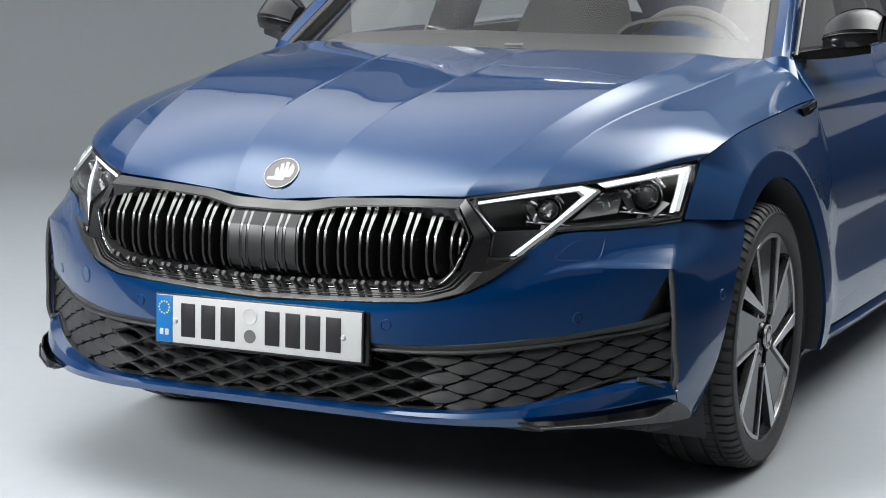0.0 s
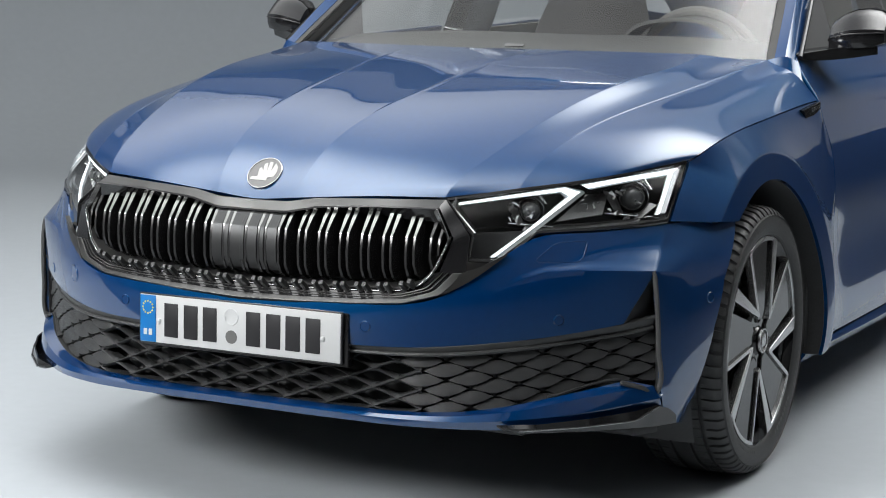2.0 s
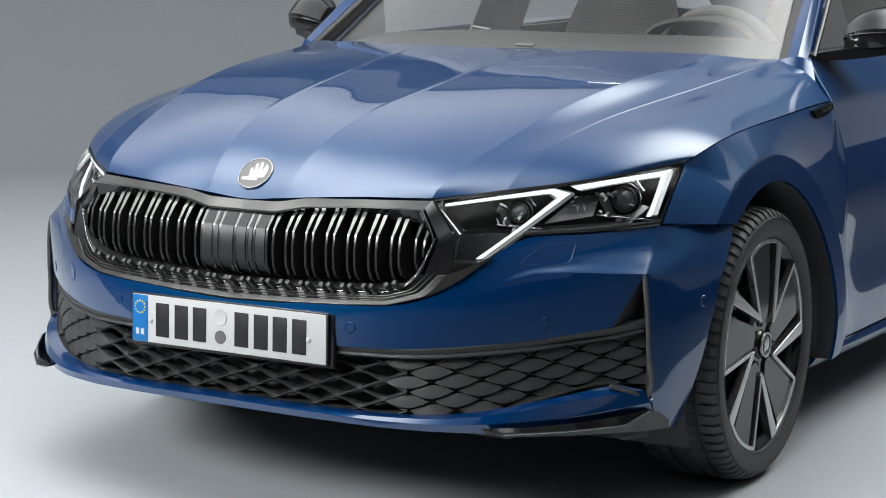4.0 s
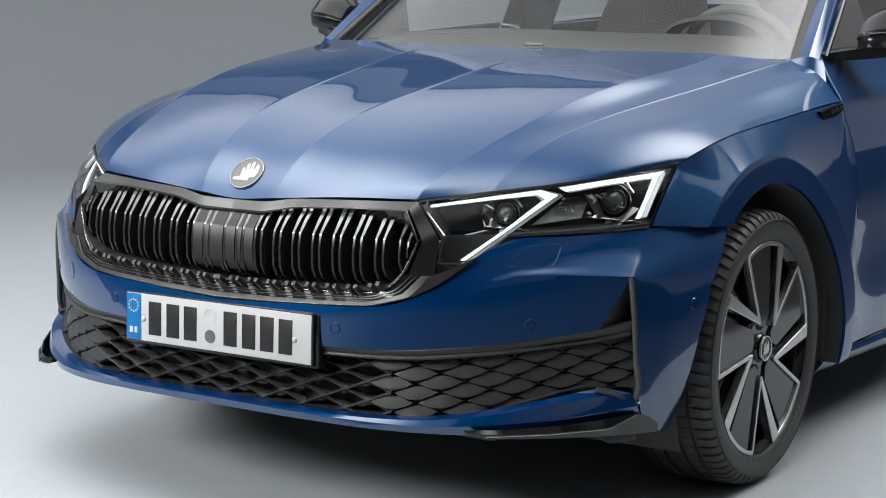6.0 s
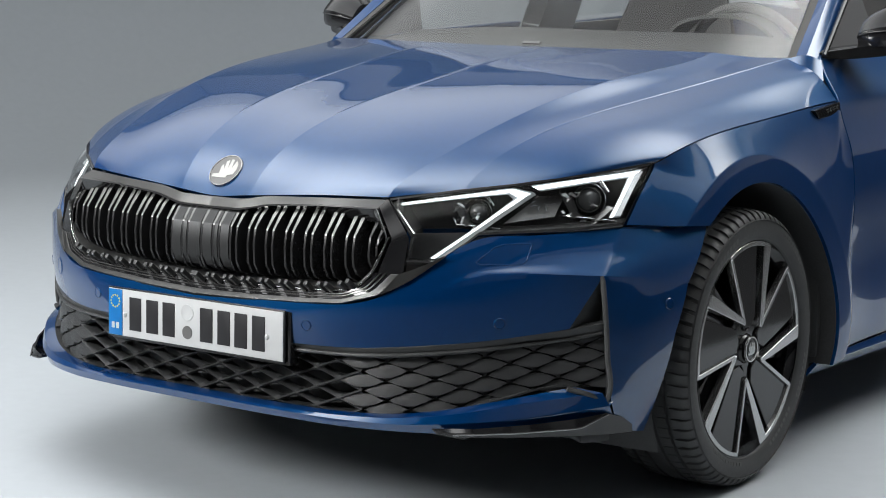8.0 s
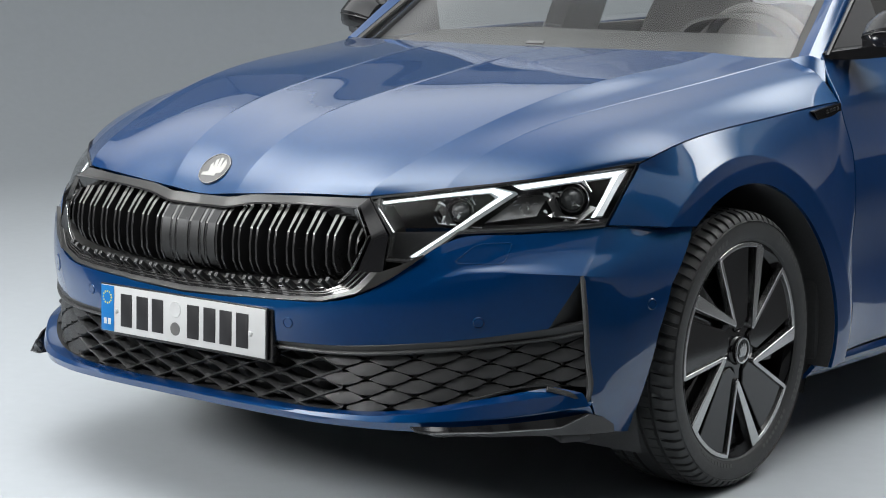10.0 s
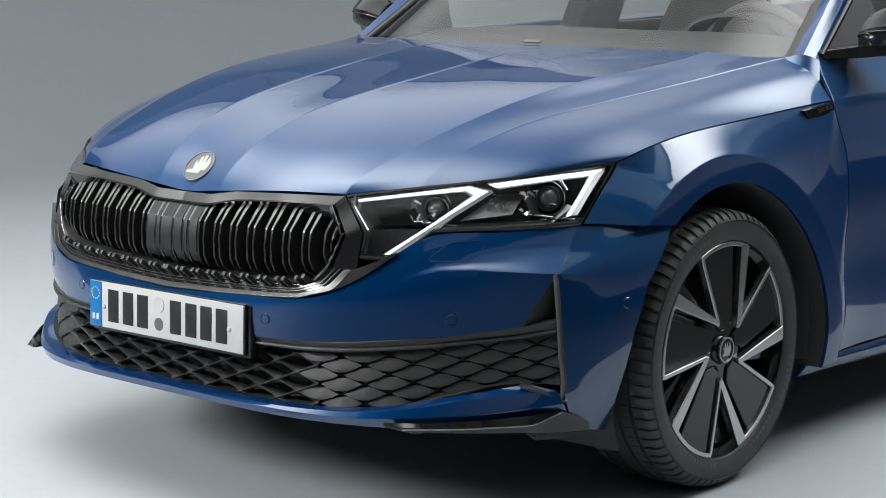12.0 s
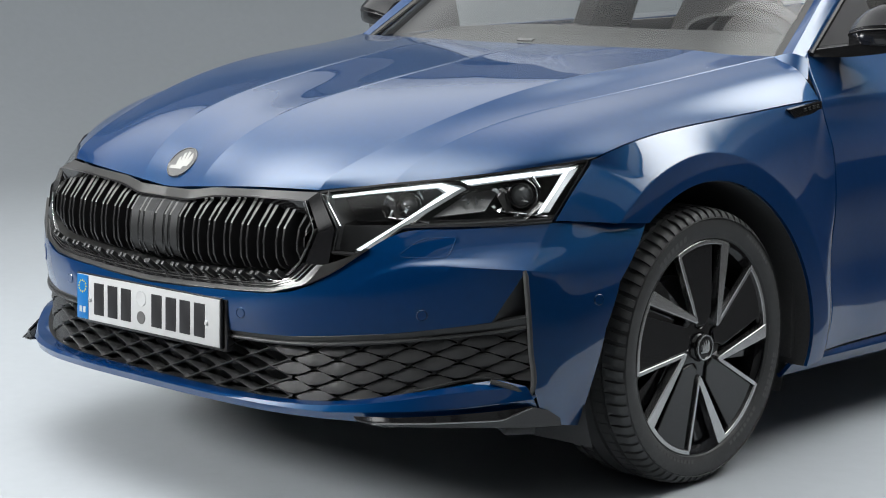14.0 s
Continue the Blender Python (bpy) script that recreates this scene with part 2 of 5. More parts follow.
def tube(points, radius, n=40, k=8, closed=False):
    p = spline(points, n)
    d = np.gradient(p, axis=0)
    d /= np.linalg.norm(d, axis=1)[:, None]
    up = np.array([0, 0, 1.0])
    if abs(d[:, 2]).max() > 0.95:
        up = np.array([1.0, 0, 0])
    s = np.cross(d, up)
    s /= np.linalg.norm(s, axis=1)[:, None]
    w = np.cross(s, d)
    th = np.linspace(0, 2 * np.pi, k, endpoint=False)
    v = p[:, None] + radius * (np.cos(th)[None, :, None] * s[:, None] + np.sin(th)[None, :, None] * w[:, None])
    f = grid_faces(n, k, True) + [tuple(range(k)), tuple(range(n * k - 1, n * k - k - 1, -1))]
    return v.reshape(-1, 3), f


def empty(name, parent=None, at=(0, 0, 0)):
    e = new(name)
    e.location = at
    e.empty_display_size = 0.1
    if parent is not None:
        e.parent = parent
    return e


# ---- the studio ----
DRAPE_TOP = 1.35


def studio():
    x0, x1, y0, y1, rad = -7.6, 9.0, -11.0, 7.4, 4.4
    ye = -2.6
    ring = []
    ring += [(x, y1) for x in np.linspace(1.62, x0 + rad + 0.4, 12)]
    ring += [(x0 + rad + rad * math.cos(a), y1 - rad + rad * math.sin(a)) for a in np.linspace(math.pi / 2, math.pi, 33)]
    ring += [(x0, y) for y in np.linspace(y1 - rad - 0.6, ye, 10)]
    ring = np.array(ring)
    n = len(ring)
    out = np.zeros_like(ring)
    for i in range(n):
        d = ring[min(i + 1, n - 1)] - ring[max(i - 1, 0)]
        out[i] = np.array([d[1], -d[0]]) / np.linalg.norm(d) * -1
    mid = np.array([1.72, -1.0])
    if (out[n // 2] @ (ring[n // 2] - mid)) < 0:
        out = -out
    cove, top = 2.2, 3.4
    rows = [[(*(mid + (p - w * cove - mid) * k), 0.0) for p, w in zip(ring, out)] for k in (0.0, 0.5, 0.8, 0.95)]
    for k in np.linspace(0, math.pi / 2, 15):
        rows.append([(*(p + w * cove * (math.sin(k) - 1)), cove * (1 - math.cos(k))) for p, w in zip(ring, out)])
    rows.append([(*p, top) for p in ring])
    v = [q for r in rows for q in r]
    sheet = mesh_part("backdrop", v, grid_faces(len(rows), n), COVE, None, "", (1, -1, 1), sharp=60)
    tagged(sheet, "pale grey studio floor curving up into the back wall", "studio backdrop", "", "structure")
    # unseen ground, added dark so bumper and doors mirror less pale floor
    g = mesh_part("ground", [(x0 - 3, y0 - 3, -0.02), (x1 + 3, y0 - 3, -0.02), (x1 + 3, y1 + 3, -0.02), (x0 - 3, y1 + 3, -0.02)], [(0, 1, 2, 3)], BLACKFLOOR, None, "", (0, 0, 1), solid=0.1)
    tagged(g, "unseen dark ground added beyond the painted sweep", "floor", "", "structure")
    ce = mesh_part("ceiling", [(x0 - 1, y0 - 1, 6.0), (x1 + 1, y0 - 1, 6.0), (x1 + 1, y1 + 1, 6.0), (x0 - 1, y1 + 1, 6.0)], [(0, 1, 2, 3)], BLACKDRAPE, None, "", (0, 0, -1), solid=0.1)
    tagged(ce, "black studio ceiling above the lights", "ceiling", "", "structure")
    for nm, a, b in (("wall_front", (x0 - 1, y0), (x1 + 1, y0)), ("wall_side", (x1, y0), (x1, y1 + 1)), ("wall_back", (x0 - 1, y1 + 0.6), (x1 + 1, y1 + 0.6)), ("wall_left", (x0 - 0.6, y0), (x0 - 0.6, y1 + 1))):
        w = mesh_part(nm, [(*a, 0), (*b, 0), (*b, 6.0), (*a, 6.0)], [(0, 1, 2, 3)], GREYWALL if nm in ("wall_back", "wall_side") else BLACKDRAPE, None, "", (0.5 - a[0], -3 - a[1], 0), solid=0.1)
        tagged(w, "grey painted studio wall" if nm in ("wall_back", "wall_side") else "black cloth drape round the studio", "wall", "", "structure")

    side = [(x1 - 0.12 + 0.03 * math.sin(2.9 * y), y) for y in np.linspace(y0 + 0.2, y1 + 0.3, 90)]
    back = [(x, y1 + 0.42 + 0.03 * math.sin(2.9 * x)) for x in np.linspace(x1 - 0.15, 1.75, 70)]
    for nm, folds, way in (("drape_side", side, (-1, 0, 0)), ("drape_back", back, (0, -1, 0))):
        drape = mesh_part(nm, [(x, y, z) for z in (0.0, DRAPE_TOP) for x, y in folds], grid_faces(2, len(folds)), BLACKDRAPE, None, "", way, solid=0.01)
        tagged(drape, "black cloth drape along the lower studio wall", "drape", "", "structure")


studio()


def softbox(label, eye, target, w, h, strength, rest, cores, skirt, col=(0.965, 0.974, 0.972)):
    """A studio softbox: a glowing cloth that fades towards its edge, in a shallow black frame."""
    m = bpy.data.materials.new("softbox_cloth")
    m.use_nodes = True
    nt = m.node_tree
    b = nt.nodes["Principled BSDF"]
    b.inputs["Base Color"].default_value = (0.7, 0.7, 0.7, 1)
    b.inputs["Emission Color"].default_value = (*col, 1)
    co = nt.nodes.new("ShaderNodeTexCoord")
    total = None
    for core in cores:
        mp = nt.nodes.new("ShaderNodeMapping")
        mp.inputs["Location"].default_value = (-core[0] / core[2], -core[1] / core[3], 0)
        mp.inputs["Scale"].default_value = (1 / core[2], 1 / core[3], 0)
        ln = nt.nodes.new("ShaderNodeVectorMath")
        ln.operation = "LENGTH"
        mul = nt.nodes.new("ShaderNodeMapRange")
        mul.interpolation_type = "SMOOTHERSTEP"
        mul.inputs["From Min"].default_value, mul.inputs["From Max"].default_value = 1.0, 0.1
        mul.inputs["To Max"].default_value = core[4]
        nt.links.new(co.outputs["Object"], mp.inputs["Vector"])
        nt.links.new(mp.outputs[0], ln.inputs[0])
        nt.links.new(ln.outputs["Value"], mul.inputs["Value"])
        if total is not None:
            add = nt.nodes.new("ShaderNodeMath")
            nt.links.new(total, add.inputs[0])
            nt.links.new(mul.outputs[0], add.inputs[1])
            total = add.outputs[0]
        else:
            total = mul.outputs[0]
    amp = nt.nodes.new("ShaderNodeMath")
    amp.operation = "MULTIPLY"
    amp.inputs[1].default_value = strength
    mad = nt.nodes.new("ShaderNodeMath")
    mad.operation = "MULTIPLY_ADD"
    mad.inputs[1].default_value, mad.inputs[2].default_value = 1 - rest, rest
    nt.links.new(total, mad.inputs[0])
    nt.links.new(mad.outputs[0], amp.inputs[0])
    nt.links.new(amp.outputs[0], b.inputs["Emission Strength"])
    root = empty("studio_softbox")
    root.matrix_world = look(eye, target)
    tagged(root, label, "softbox")
    mesh_part("diffuser", [(-w / 2, -h / 2, 0), (w / 2, -h / 2, 0), (w / 2, h / 2, 0), (-w / 2, h / 2, 0)], [(0, 1, 2, 3)], m, root, "glowing white cloth", (0, 0, -1))
    mesh_part("housing", *merge(box((w + 0.1, 0.05, 0.3), (0, h / 2 + 0.03, 0.12)), box((w + 0.1, 0.05, 0.3), (0, -h / 2 - 0.03, 0.12)), box((0.05, h, 0.3), (w / 2 + 0.03, 0, 0.12)), box((0.05, h, 0.3), (-w / 2 - 0.03, 0, 0.12)), box((w + 0.1, h + 0.1, 0.02), (0, 0, 0.28))), BLACKDRAPE, root)
    # skirts added to keep the overhead light off the walls
    if skirt:
        for px, py, sx, sy in ((0, h / 2 + 0.06, w + 0.2, 0.01), (w / 2 + 0.06, 0, 0.01, h), (-w / 2 - 0.06, 0, 0.01, h)):
            mesh_part("skirt", *box((sx, sy, skirt), (px, py, -skirt / 2)), SKIRT, root, "grey cloth skirt")
    inv = root.matrix_world.inverted()
    for sx in (-0.35, 0.35):
        a = root.matrix_world @ Vector((sx * w, 0, 0.28))
        mesh_part("hanger", *tube([tuple(inv @ a), tuple(inv @ Vector((a.x, a.y, 6.0)))], 0.02, 4, 8), BLACKDRAPE, root, "black hanging rod")


for args in SOFTBOXES:
    softbox(*args)

# ---- the car ----
car = empty("car")
tagged(car, "blue metallic hatchback with black grille parked on the studio floor", "car")

# bonnet: feature curves from the nose to the windscreen, from the middle outwards
MIDDLE = [(0, -0.860, 0.708), (0, -0.832, 0.741), (0, -0.776, 0.794), (0, -0.684, 0.842), (0, -0.54, 0.881), (0, -0.40, 0.913), (0, -0.2, 0.945), (0, 0, 0.968), (0, 0.25, 0.991)]
CREST = [(0.102, -0.857, 0.715), (0.106, -0.828, 0.752), (0.114, -0.774, 0.799), (0.126, -0.684, 0.846), (0.140, -0.54, 0.883), (0.148, -0.40, 0.914), (0.154, -0.2, 0.946), (0.156, 0, 0.968), (0.156, 0.26, 0.991)]
PANEL = [(0.30, -0.838, 0.729), (0.305, -0.775, 0.782), (0.31, -0.69, 0.826), (0.32, -0.555, 0.866), (0.335, -0.42, 0.899), (0.35, -0.25, 0.931), (0.36, 0, 0.960), (0.36, 0.28, 0.990)]
FOLD = [(0.437, -0.793, 0.730), (0.462, -0.69, 0.790), (0.487, -0.565, 0.838), (0.515, -0.45, 0.873), (0.54, -0.31, 0.907), (0.555, -0.1, 0.940), (0.56, 0.15, 0.965), (0.57, 0.36, 0.985)]
RIDGE = [(0.56, -0.692, 0.745), (0.570, -0.60, 0.797), (0.580, -0.51, 0.836), (0.60, -0.375, 0.860), (0.625, -0.24, 0.881), (0.645, -0.045, 0.905), (0.66, 0.172, 0.930), (0.675, 0.40, 0.952), (0.69, 0.54, 0.967)]
SHOULDER = [(0.70, -0.535, 0.765), (0.718, -0.43, 0.809), (0.733, -0.3, 0.845), (0.743, -0.15, 0.876), (0.748, 0.0, 0.895), (0.753, 0.2, 0.911), (0.762, 0.4, 0.924), (0.770, 0.556, 0.932)]
SHUT_EDGE = [(0.80, -0.322, 0.785), (0.816, -0.28, 0.801), (0.826, -0.2, 0.820), (0.828, -0.1, 0.832), (0.825, 0.05, 0.842), (0.823, 0.2, 0.850), (0.827, 0.36, 0.859), (0.834, 0.52, 0.867)]
BONNET = [MIDDLE, CREST, PANEL, FOLD, RIDGE, SHOULDER, SHUT_EDGE]


def bonnet_rise(y, x, ci, y0):
    """The terms of the bonnet's height: one sweep shared by the inner curves, and a lift and tilt for each."""
    u = math.sqrt(max(y - y0, 0.0) / 1.12)
    return [u**b * q for b in range(6) for q in (1, x * x)] + [u**b if cj == ci else 0.0 for cj in range(4) for b in range(2)]


def bonnet_curves(n):
    rows, heights = [], []
    for ci, cu in enumerate(BONNET[:4]):
        for k, p in enumerate(cu):
            w = 4.0 if k in (0, len(cu) - 1) else 1.0
            rows.append([t * w for t in bonnet_rise(p[1], p[0], ci, cu[0][1])])
            heights.append(p[2] * w)
    sweep = np.linalg.lstsq(np.array(rows), np.array(heights), rcond=None)[0]
    out = [fair(cu, n) for cu in BONNET]
    for ci in range(4):
        for p in out[ci]:
            p[2] = float(np.dot(sweep, bonnet_rise(p[1], p[0], ci, BONNET[ci][0][1])))
    # the flank falls in one even, faintly bowed sweep from the ridge; a shallow valley lies inside the ridge
    along = np.linspace(0, 1, n)[:, None]
    flank = 0.5 * (out[4] + out[6]) + np.array((0.45, 0.0, 0.9)) * (0.011 + 0.005 * along)
    w = smoothstep(along, 0.08, 0.30)
    out[5] = out[5] * (1 - w) + flank * w
    valley = 0.5 * (out[3] + out[4]) - np.array((0, 0, 0.0042)) * smoothstep(along, 0.25, 0.7)
    return out[:4] + [valley] + out[4:]


g = loft(bonnet_curves(90), [0, 0.95, 0, 0.85, 0, 0.95, 0, 0], 90, 12, True, None)
# the far half lies a little further out towards the windscreen
g[:, :, 0] -= 0.036 * smoothstep(g[:, :, 1], -0.35, 0.35) * np.clip((0.45 - g[:, :, 0]) / 1.2, 0, 1)
# fine rolled edges along the creases
for row, lift in ((96, 0.0006), (72, 0.0006), (144, 0.0009), (24, 0.0009)):
    g[row, :, 2] += lift * np.clip((np.linspace(0, 1, 90) - 0.12) / 0.25, 0, 1)
mesh_part("bonnet", g, grid_faces(g.shape[0], g.shape[1]), PAINT, car, "creased blue bonnet", (0, -0.3, 1), solid=0.012, sharp=40, bevel=0.0016)


# side skin
SIDE_Z = np.arange(0.10, 1.20, 0.005)
SIDE_X = np.interp(SIDE_Z, [0.18, 0.25, 0.30, 0.345, 0.40, 0.46, 0.52, 0.58, 0.64, 0.70, 0.75, 0.835, 0.865, 0.93, 0.98, 1.1], [0.842, 0.870, 0.883, 0.8865, 0.881, 0.876, 0.878, 0.885, 0.8865, 0.882, 0.872, 0.843, 0.839, 0.780, 0.747, 0.68])
SIDE_X = eased(SIDE_X, 9)


def flare(y, z):
    """How far the wheel arch's lip stands out: a flat band, then a soft fall."""
    r = math.hypot(y, z - 0.322)
    return 0.021 + 0.0476 * (max(r, 0.392) - 0.392) if r < 0.455 else 0.024 * (1 - min(1.0, (r - 0.455) / (0.09 + 0.12 * min(1.0, max(0.0, (y - 0.08) / 0.3))))) ** 1.7


def side_x(y, z):
    """Half the width of the body's side at a place along and a height."""
    x = float(np.interp(z, SIDE_Z, SIDE_X))
    d = -0.2 - y
    x -= 0.29 * (max(0.0, d) if abs(d) > 0.12 else (d + 0.12) ** 2 / 0.48)
    if y > 0.5:
        x += 0.018 * min(1, (y - 0.5) / 0.8)
    if y > 2.9:
        x -= 0.12 * ((y - 2.9) / 0.85) ** 2
    for wy in (0.0, 2.686):
        x += flare(y - wy, z)
    return x


def arch(wy, a0, a1, n, r=0.392):
    return [(wy + r * math.cos(a), 0.322 + r * math.sin(a)) for a in np.radians(np.linspace(a0, a1, n))]


def skin(inner, outer, n, m, edge=None):
    """The side skin between two curves of (y, z); edge: the half widths that it meets at the outer curve."""
    a = spline([(0, *p) for p in inner], n)
    b = np.array([(0, *p) for p in outer]) if len(outer) == n else spline([(0, *p) for p in outer], n)
    g = np.array([a + (b - a) * k for k in np.linspace(0, 1, m) ** 0.9])
    for i, row in enumerate(g):
        k = max(0.0, (i / (m - 1) - 0.25) / 0.75)
        for j, p in enumerate(row):
            p[0] = side_x(p[1], p[2])
            if edge is not None:
                p[0] += (edge[j] - side_x(b[j][1], b[j][2])) * k**1.6
    return g


def polyline(points, n):
    p = np.array(points, float)
    s = np.r_[0, np.cumsum(np.linalg.norm(np.diff(p, axis=0), axis=1))]
    q = np.linspace(0, s[-1], n)
    return np.stack([np.interp(q, s, p[:, k]) for k in range(p.shape[1])], -1)


shut = [(k[1], k[2] - 0.0035, k[0]) for k in fair(BONNET[-1], 90)]
front = [(-0.452, 0.664, 0.810), (-0.39, 0.722, 0.806), (-0.320, 0.780, 0.802)]
rear_y = ((0.238, 0.495), (0.40, 0.505), (0.60, 0.520), (0.75, 0.528), (0.863, 0.522))
rear = [(0.522, 0.863, 0.836)] + [(y, z, side_x(y, z)) for z in np.linspace(0.845, 0.238, 24) for y in [float(np.interp(z, *zip(*rear_y)))]]
outer = np.concatenate([polyline(front, 14)[:-1], polyline(shut, 60)[:-1], polyline(rear, 40)])
inner = arch(0, 125.2, -14.5, 120)
ai = polyline(inner, len(outer))
# one even surface through the fender's upper edges and the side below, the flare laid on it
def terms(y, z):
    return [y**i * (z - 0.6) ** j for i in range(5) for j in range(5 - i)]


known = [(y, z, x, 6.0) for y, z, x in outer] + [(y, z, side_x(y, z) - flare(y, z), 1.0) for y in np.linspace(-0.45, 0.5, 14) for z in np.linspace(0.3, 0.70, 7)]
even = np.linalg.lstsq(np.array([[k * w for k in terms(y, z)] for y, z, x, w in known]), np.array([x * w for y, z, x, w in known]), rcond=None)[0]
g = skin(ai, outer[:, :2], len(outer), 60)
for i, row in enumerate(g):
    for j, p in enumerate(row):
        gap = outer[j, 2] - float(np.dot(even, terms(outer[j, 0], outer[j, 1]))) - flare(outer[j, 0], outer[j, 1])
        p[0] = float(np.dot(even, terms(p[1], p[2]))) + flare(p[1], p[2]) + gap * (i / (len(g) - 1)) ** 4
ARCH_EDGE = [tuple(p) for p in g[0]]
both("fender", g.reshape(-1, 3), grid_faces(g.shape[0], g.shape[1]), PAINT, car, "blue front fender with flared arch", (1, 0, 0.1), solid=0.01, sharp=35, bevel=0.0016)


def door(name, y0, y1, cut=None):
    n, m = 40, 40
    zs = np.linspace(0.238, 0.972, m)
    g = np.zeros((m, n, 3))
    for i, z in enumerate(zs):
        a = float(np.interp(z, [0.238, 0.4, 0.6, 0.75, 0.863, 0.93, 0.972], [0.499, 0.509, 0.524, 0.532, 0.526, 0.56, 0.585])) if cut is None else y0
        b = y1
        if name == "rear_door" and z < 0.72:
            b = min(y1, 2.686 - math.sqrt(max(0.0, 0.40**2 - (z - 0.322) ** 2)) - 0.01)
        for j, u in enumerate(np.linspace(0, 1, n)):
            y = a + (b - a) * u
            g[i, j] = (side_x(y, z), y, z + 0.02 * max(0, z - 0.9) / 0.07 * u)
    return g


for nm, a, b, c in (("front_door", 0.53, 1.58, None), ("rear_door", 1.586, 2.42, 1)):
    g = door(nm, a, b, c)
    both(nm, g.reshape(-1, 3), grid_faces(40, 40), PAINT, car, "blue door panel", (1, 0, 0), solid=0.01, bevel=0.0016)

# rear quarter, tail and roof close the body
outer = np.concatenate([polyline([(2.426, 0.60), (2.426, 0.99)], 12)[:-1], polyline([(2.426, 0.99), (3.3, 1.02), (3.74, 0.98)], 20)[:-1], polyline([(3.74, 0.98), (3.78, 0.6), (3.74, 0.26)], 20)[:-1], polyline([(3.74, 0.26), (3.2, 0.24)], 6)])
inner = polyline(arch(2.686, 130, -12, 60), len(outer))
g = skin(inner, outer, len(outer), 10)
both("rear_quarter", g.reshape(-1, 3), grid_faces(g.shape[0], g.shape[1]), PAINT, car, "", (1, 0, 0.1), solid=0.01)
tail = [[(side_x(3.74, z), 3.745 + 0.03 * math.sin(3 * z), z), (0.5, 3.80, z), (0, 3.82, z)] for z in (0.26, 0.5, 0.75, 0.98)]
g = loft(tail, [0, 0, 0, 0], 24, 5)
both("tail_panel", g.reshape(-1, 3), grid_faces(g.shape[0], g.shape[1]), PAINT, car, "", (0, 1, 0), solid=0.01)
ROOF = [
    [(0, 1.03, 1.435), (0, 1.5, 1.468), (0, 2.1, 1.455), (0, 2.7, 1.38), (0, 3.3, 1.18), (0, 3.8, 0.99)],
    [(0.35, 1.08, 1.425), (0.36, 1.5, 1.455), (0.36, 2.1, 1.44), (0.36, 2.7, 1.365), (0.38, 3.3, 1.165), (0.42, 3.78, 0.985)],
    [(0.545, 1.19, 1.395), (0.57, 1.5, 1.41), (0.58, 2.1, 1.395), (0.57, 2.7, 1.32), (0.60, 3.3, 1.12), (0.66, 3.74, 0.98)],
]
g = loft(ROOF, [0, 0, 0], 50, 8, True)
mesh_part("roof", g, grid_faces(g.shape[0], g.shape[1]), PAINT, car, "blue roof", (0, 0, 1), solid=0.02)

# windscreen, pillars and side windows; the far pillar stands a little further out
FAR = -0.034
WS = [
    [(0, 0.262, 0.984), (0, 0.63, 1.23), (0, 1.03, 1.428)],
    [(0.35, 0.30, 0.982), (0.33, 0.66, 1.218), (0.32, 1.07, 1.418)],
    [(0.57, 0.40, 0.972), (0.53, 0.73, 1.18), (0.47, 1.12, 1.402)],
    [(0.688, 0.528, 0.961), (0.636, 0.765, 1.112), (0.545, 1.18, 1.388)],
]
g = loft(WS, [0, 0, 0, 0], 30, 6, True)
ws = mesh_part("windscreen", g, grid_faces(g.shape[0], g.shape[1]), GLASS, car, "clear windscreen", (0, -1, 1))
ws.visible_shadow = False
pin = [(0.690, 0.530, 0.966), (0.640, 0.765, 1.116), (0.549, 1.18, 1.392)]
pmid = [(0.732, 0.545, 0.972), (0.688, 0.775, 1.122), (0.585, 1.20, 1.400)]
pout = [(0.760, 0.585, 0.960), (0.715, 0.816, 1.096), (0.610, 1.255, 1.368)]
foot = ribbon([(0.692, 0.520, 0.953), (0.742, 0.528, 0.934), (0.786, 0.542, 0.912)], [(0.690, 0.532, 0.967), (0.736, 0.543, 0.976), (0.762, 0.583, 0.961)], 12)
both("pillar_foot", *foot, PAINT, car, "", (0.3, -0.8, 0.5), solid=0.006)[1].location.x = FAR
edge = [tuple(a + 0.45 * (b - a) for a, b in zip(p, q)) for p, q in zip(pin, pmid)]
ridge = [(x + 0.004, y - 0.010 * k, z + 0.008 * k) for (x, y, z), k in zip(pmid, (0.2, 1, 1))]
both("screen_trim", *ribbon(pin, [(x, y, z - 0.002) for x, y, z in edge], 24), DASH, car, "grey windscreen edge trim", (0.3, -0.6, 0.6), solid=0.006)[1].location.x = FAR
g = loft([edge, ridge, pout], [0.7, 0.7, 0.7], 24, 5)
both("windscreen_pillar", g.reshape(-1, 3), grid_faces(g.shape[0], g.shape[1]), PAINT, car, "blue windscreen pillar", (0.6, -0.5, 0.6), solid=0.02)[1].location.x = FAR
seal = [(0.763, 0.59, 0.972), (0.722, 0.803, 1.110), (0.616, 1.24, 1.378)]
both("pillar_seal", *tube(seal, 0.007, 30, 8), GLOSS, car, "gloss black pillar seal")[1].location.x = FAR
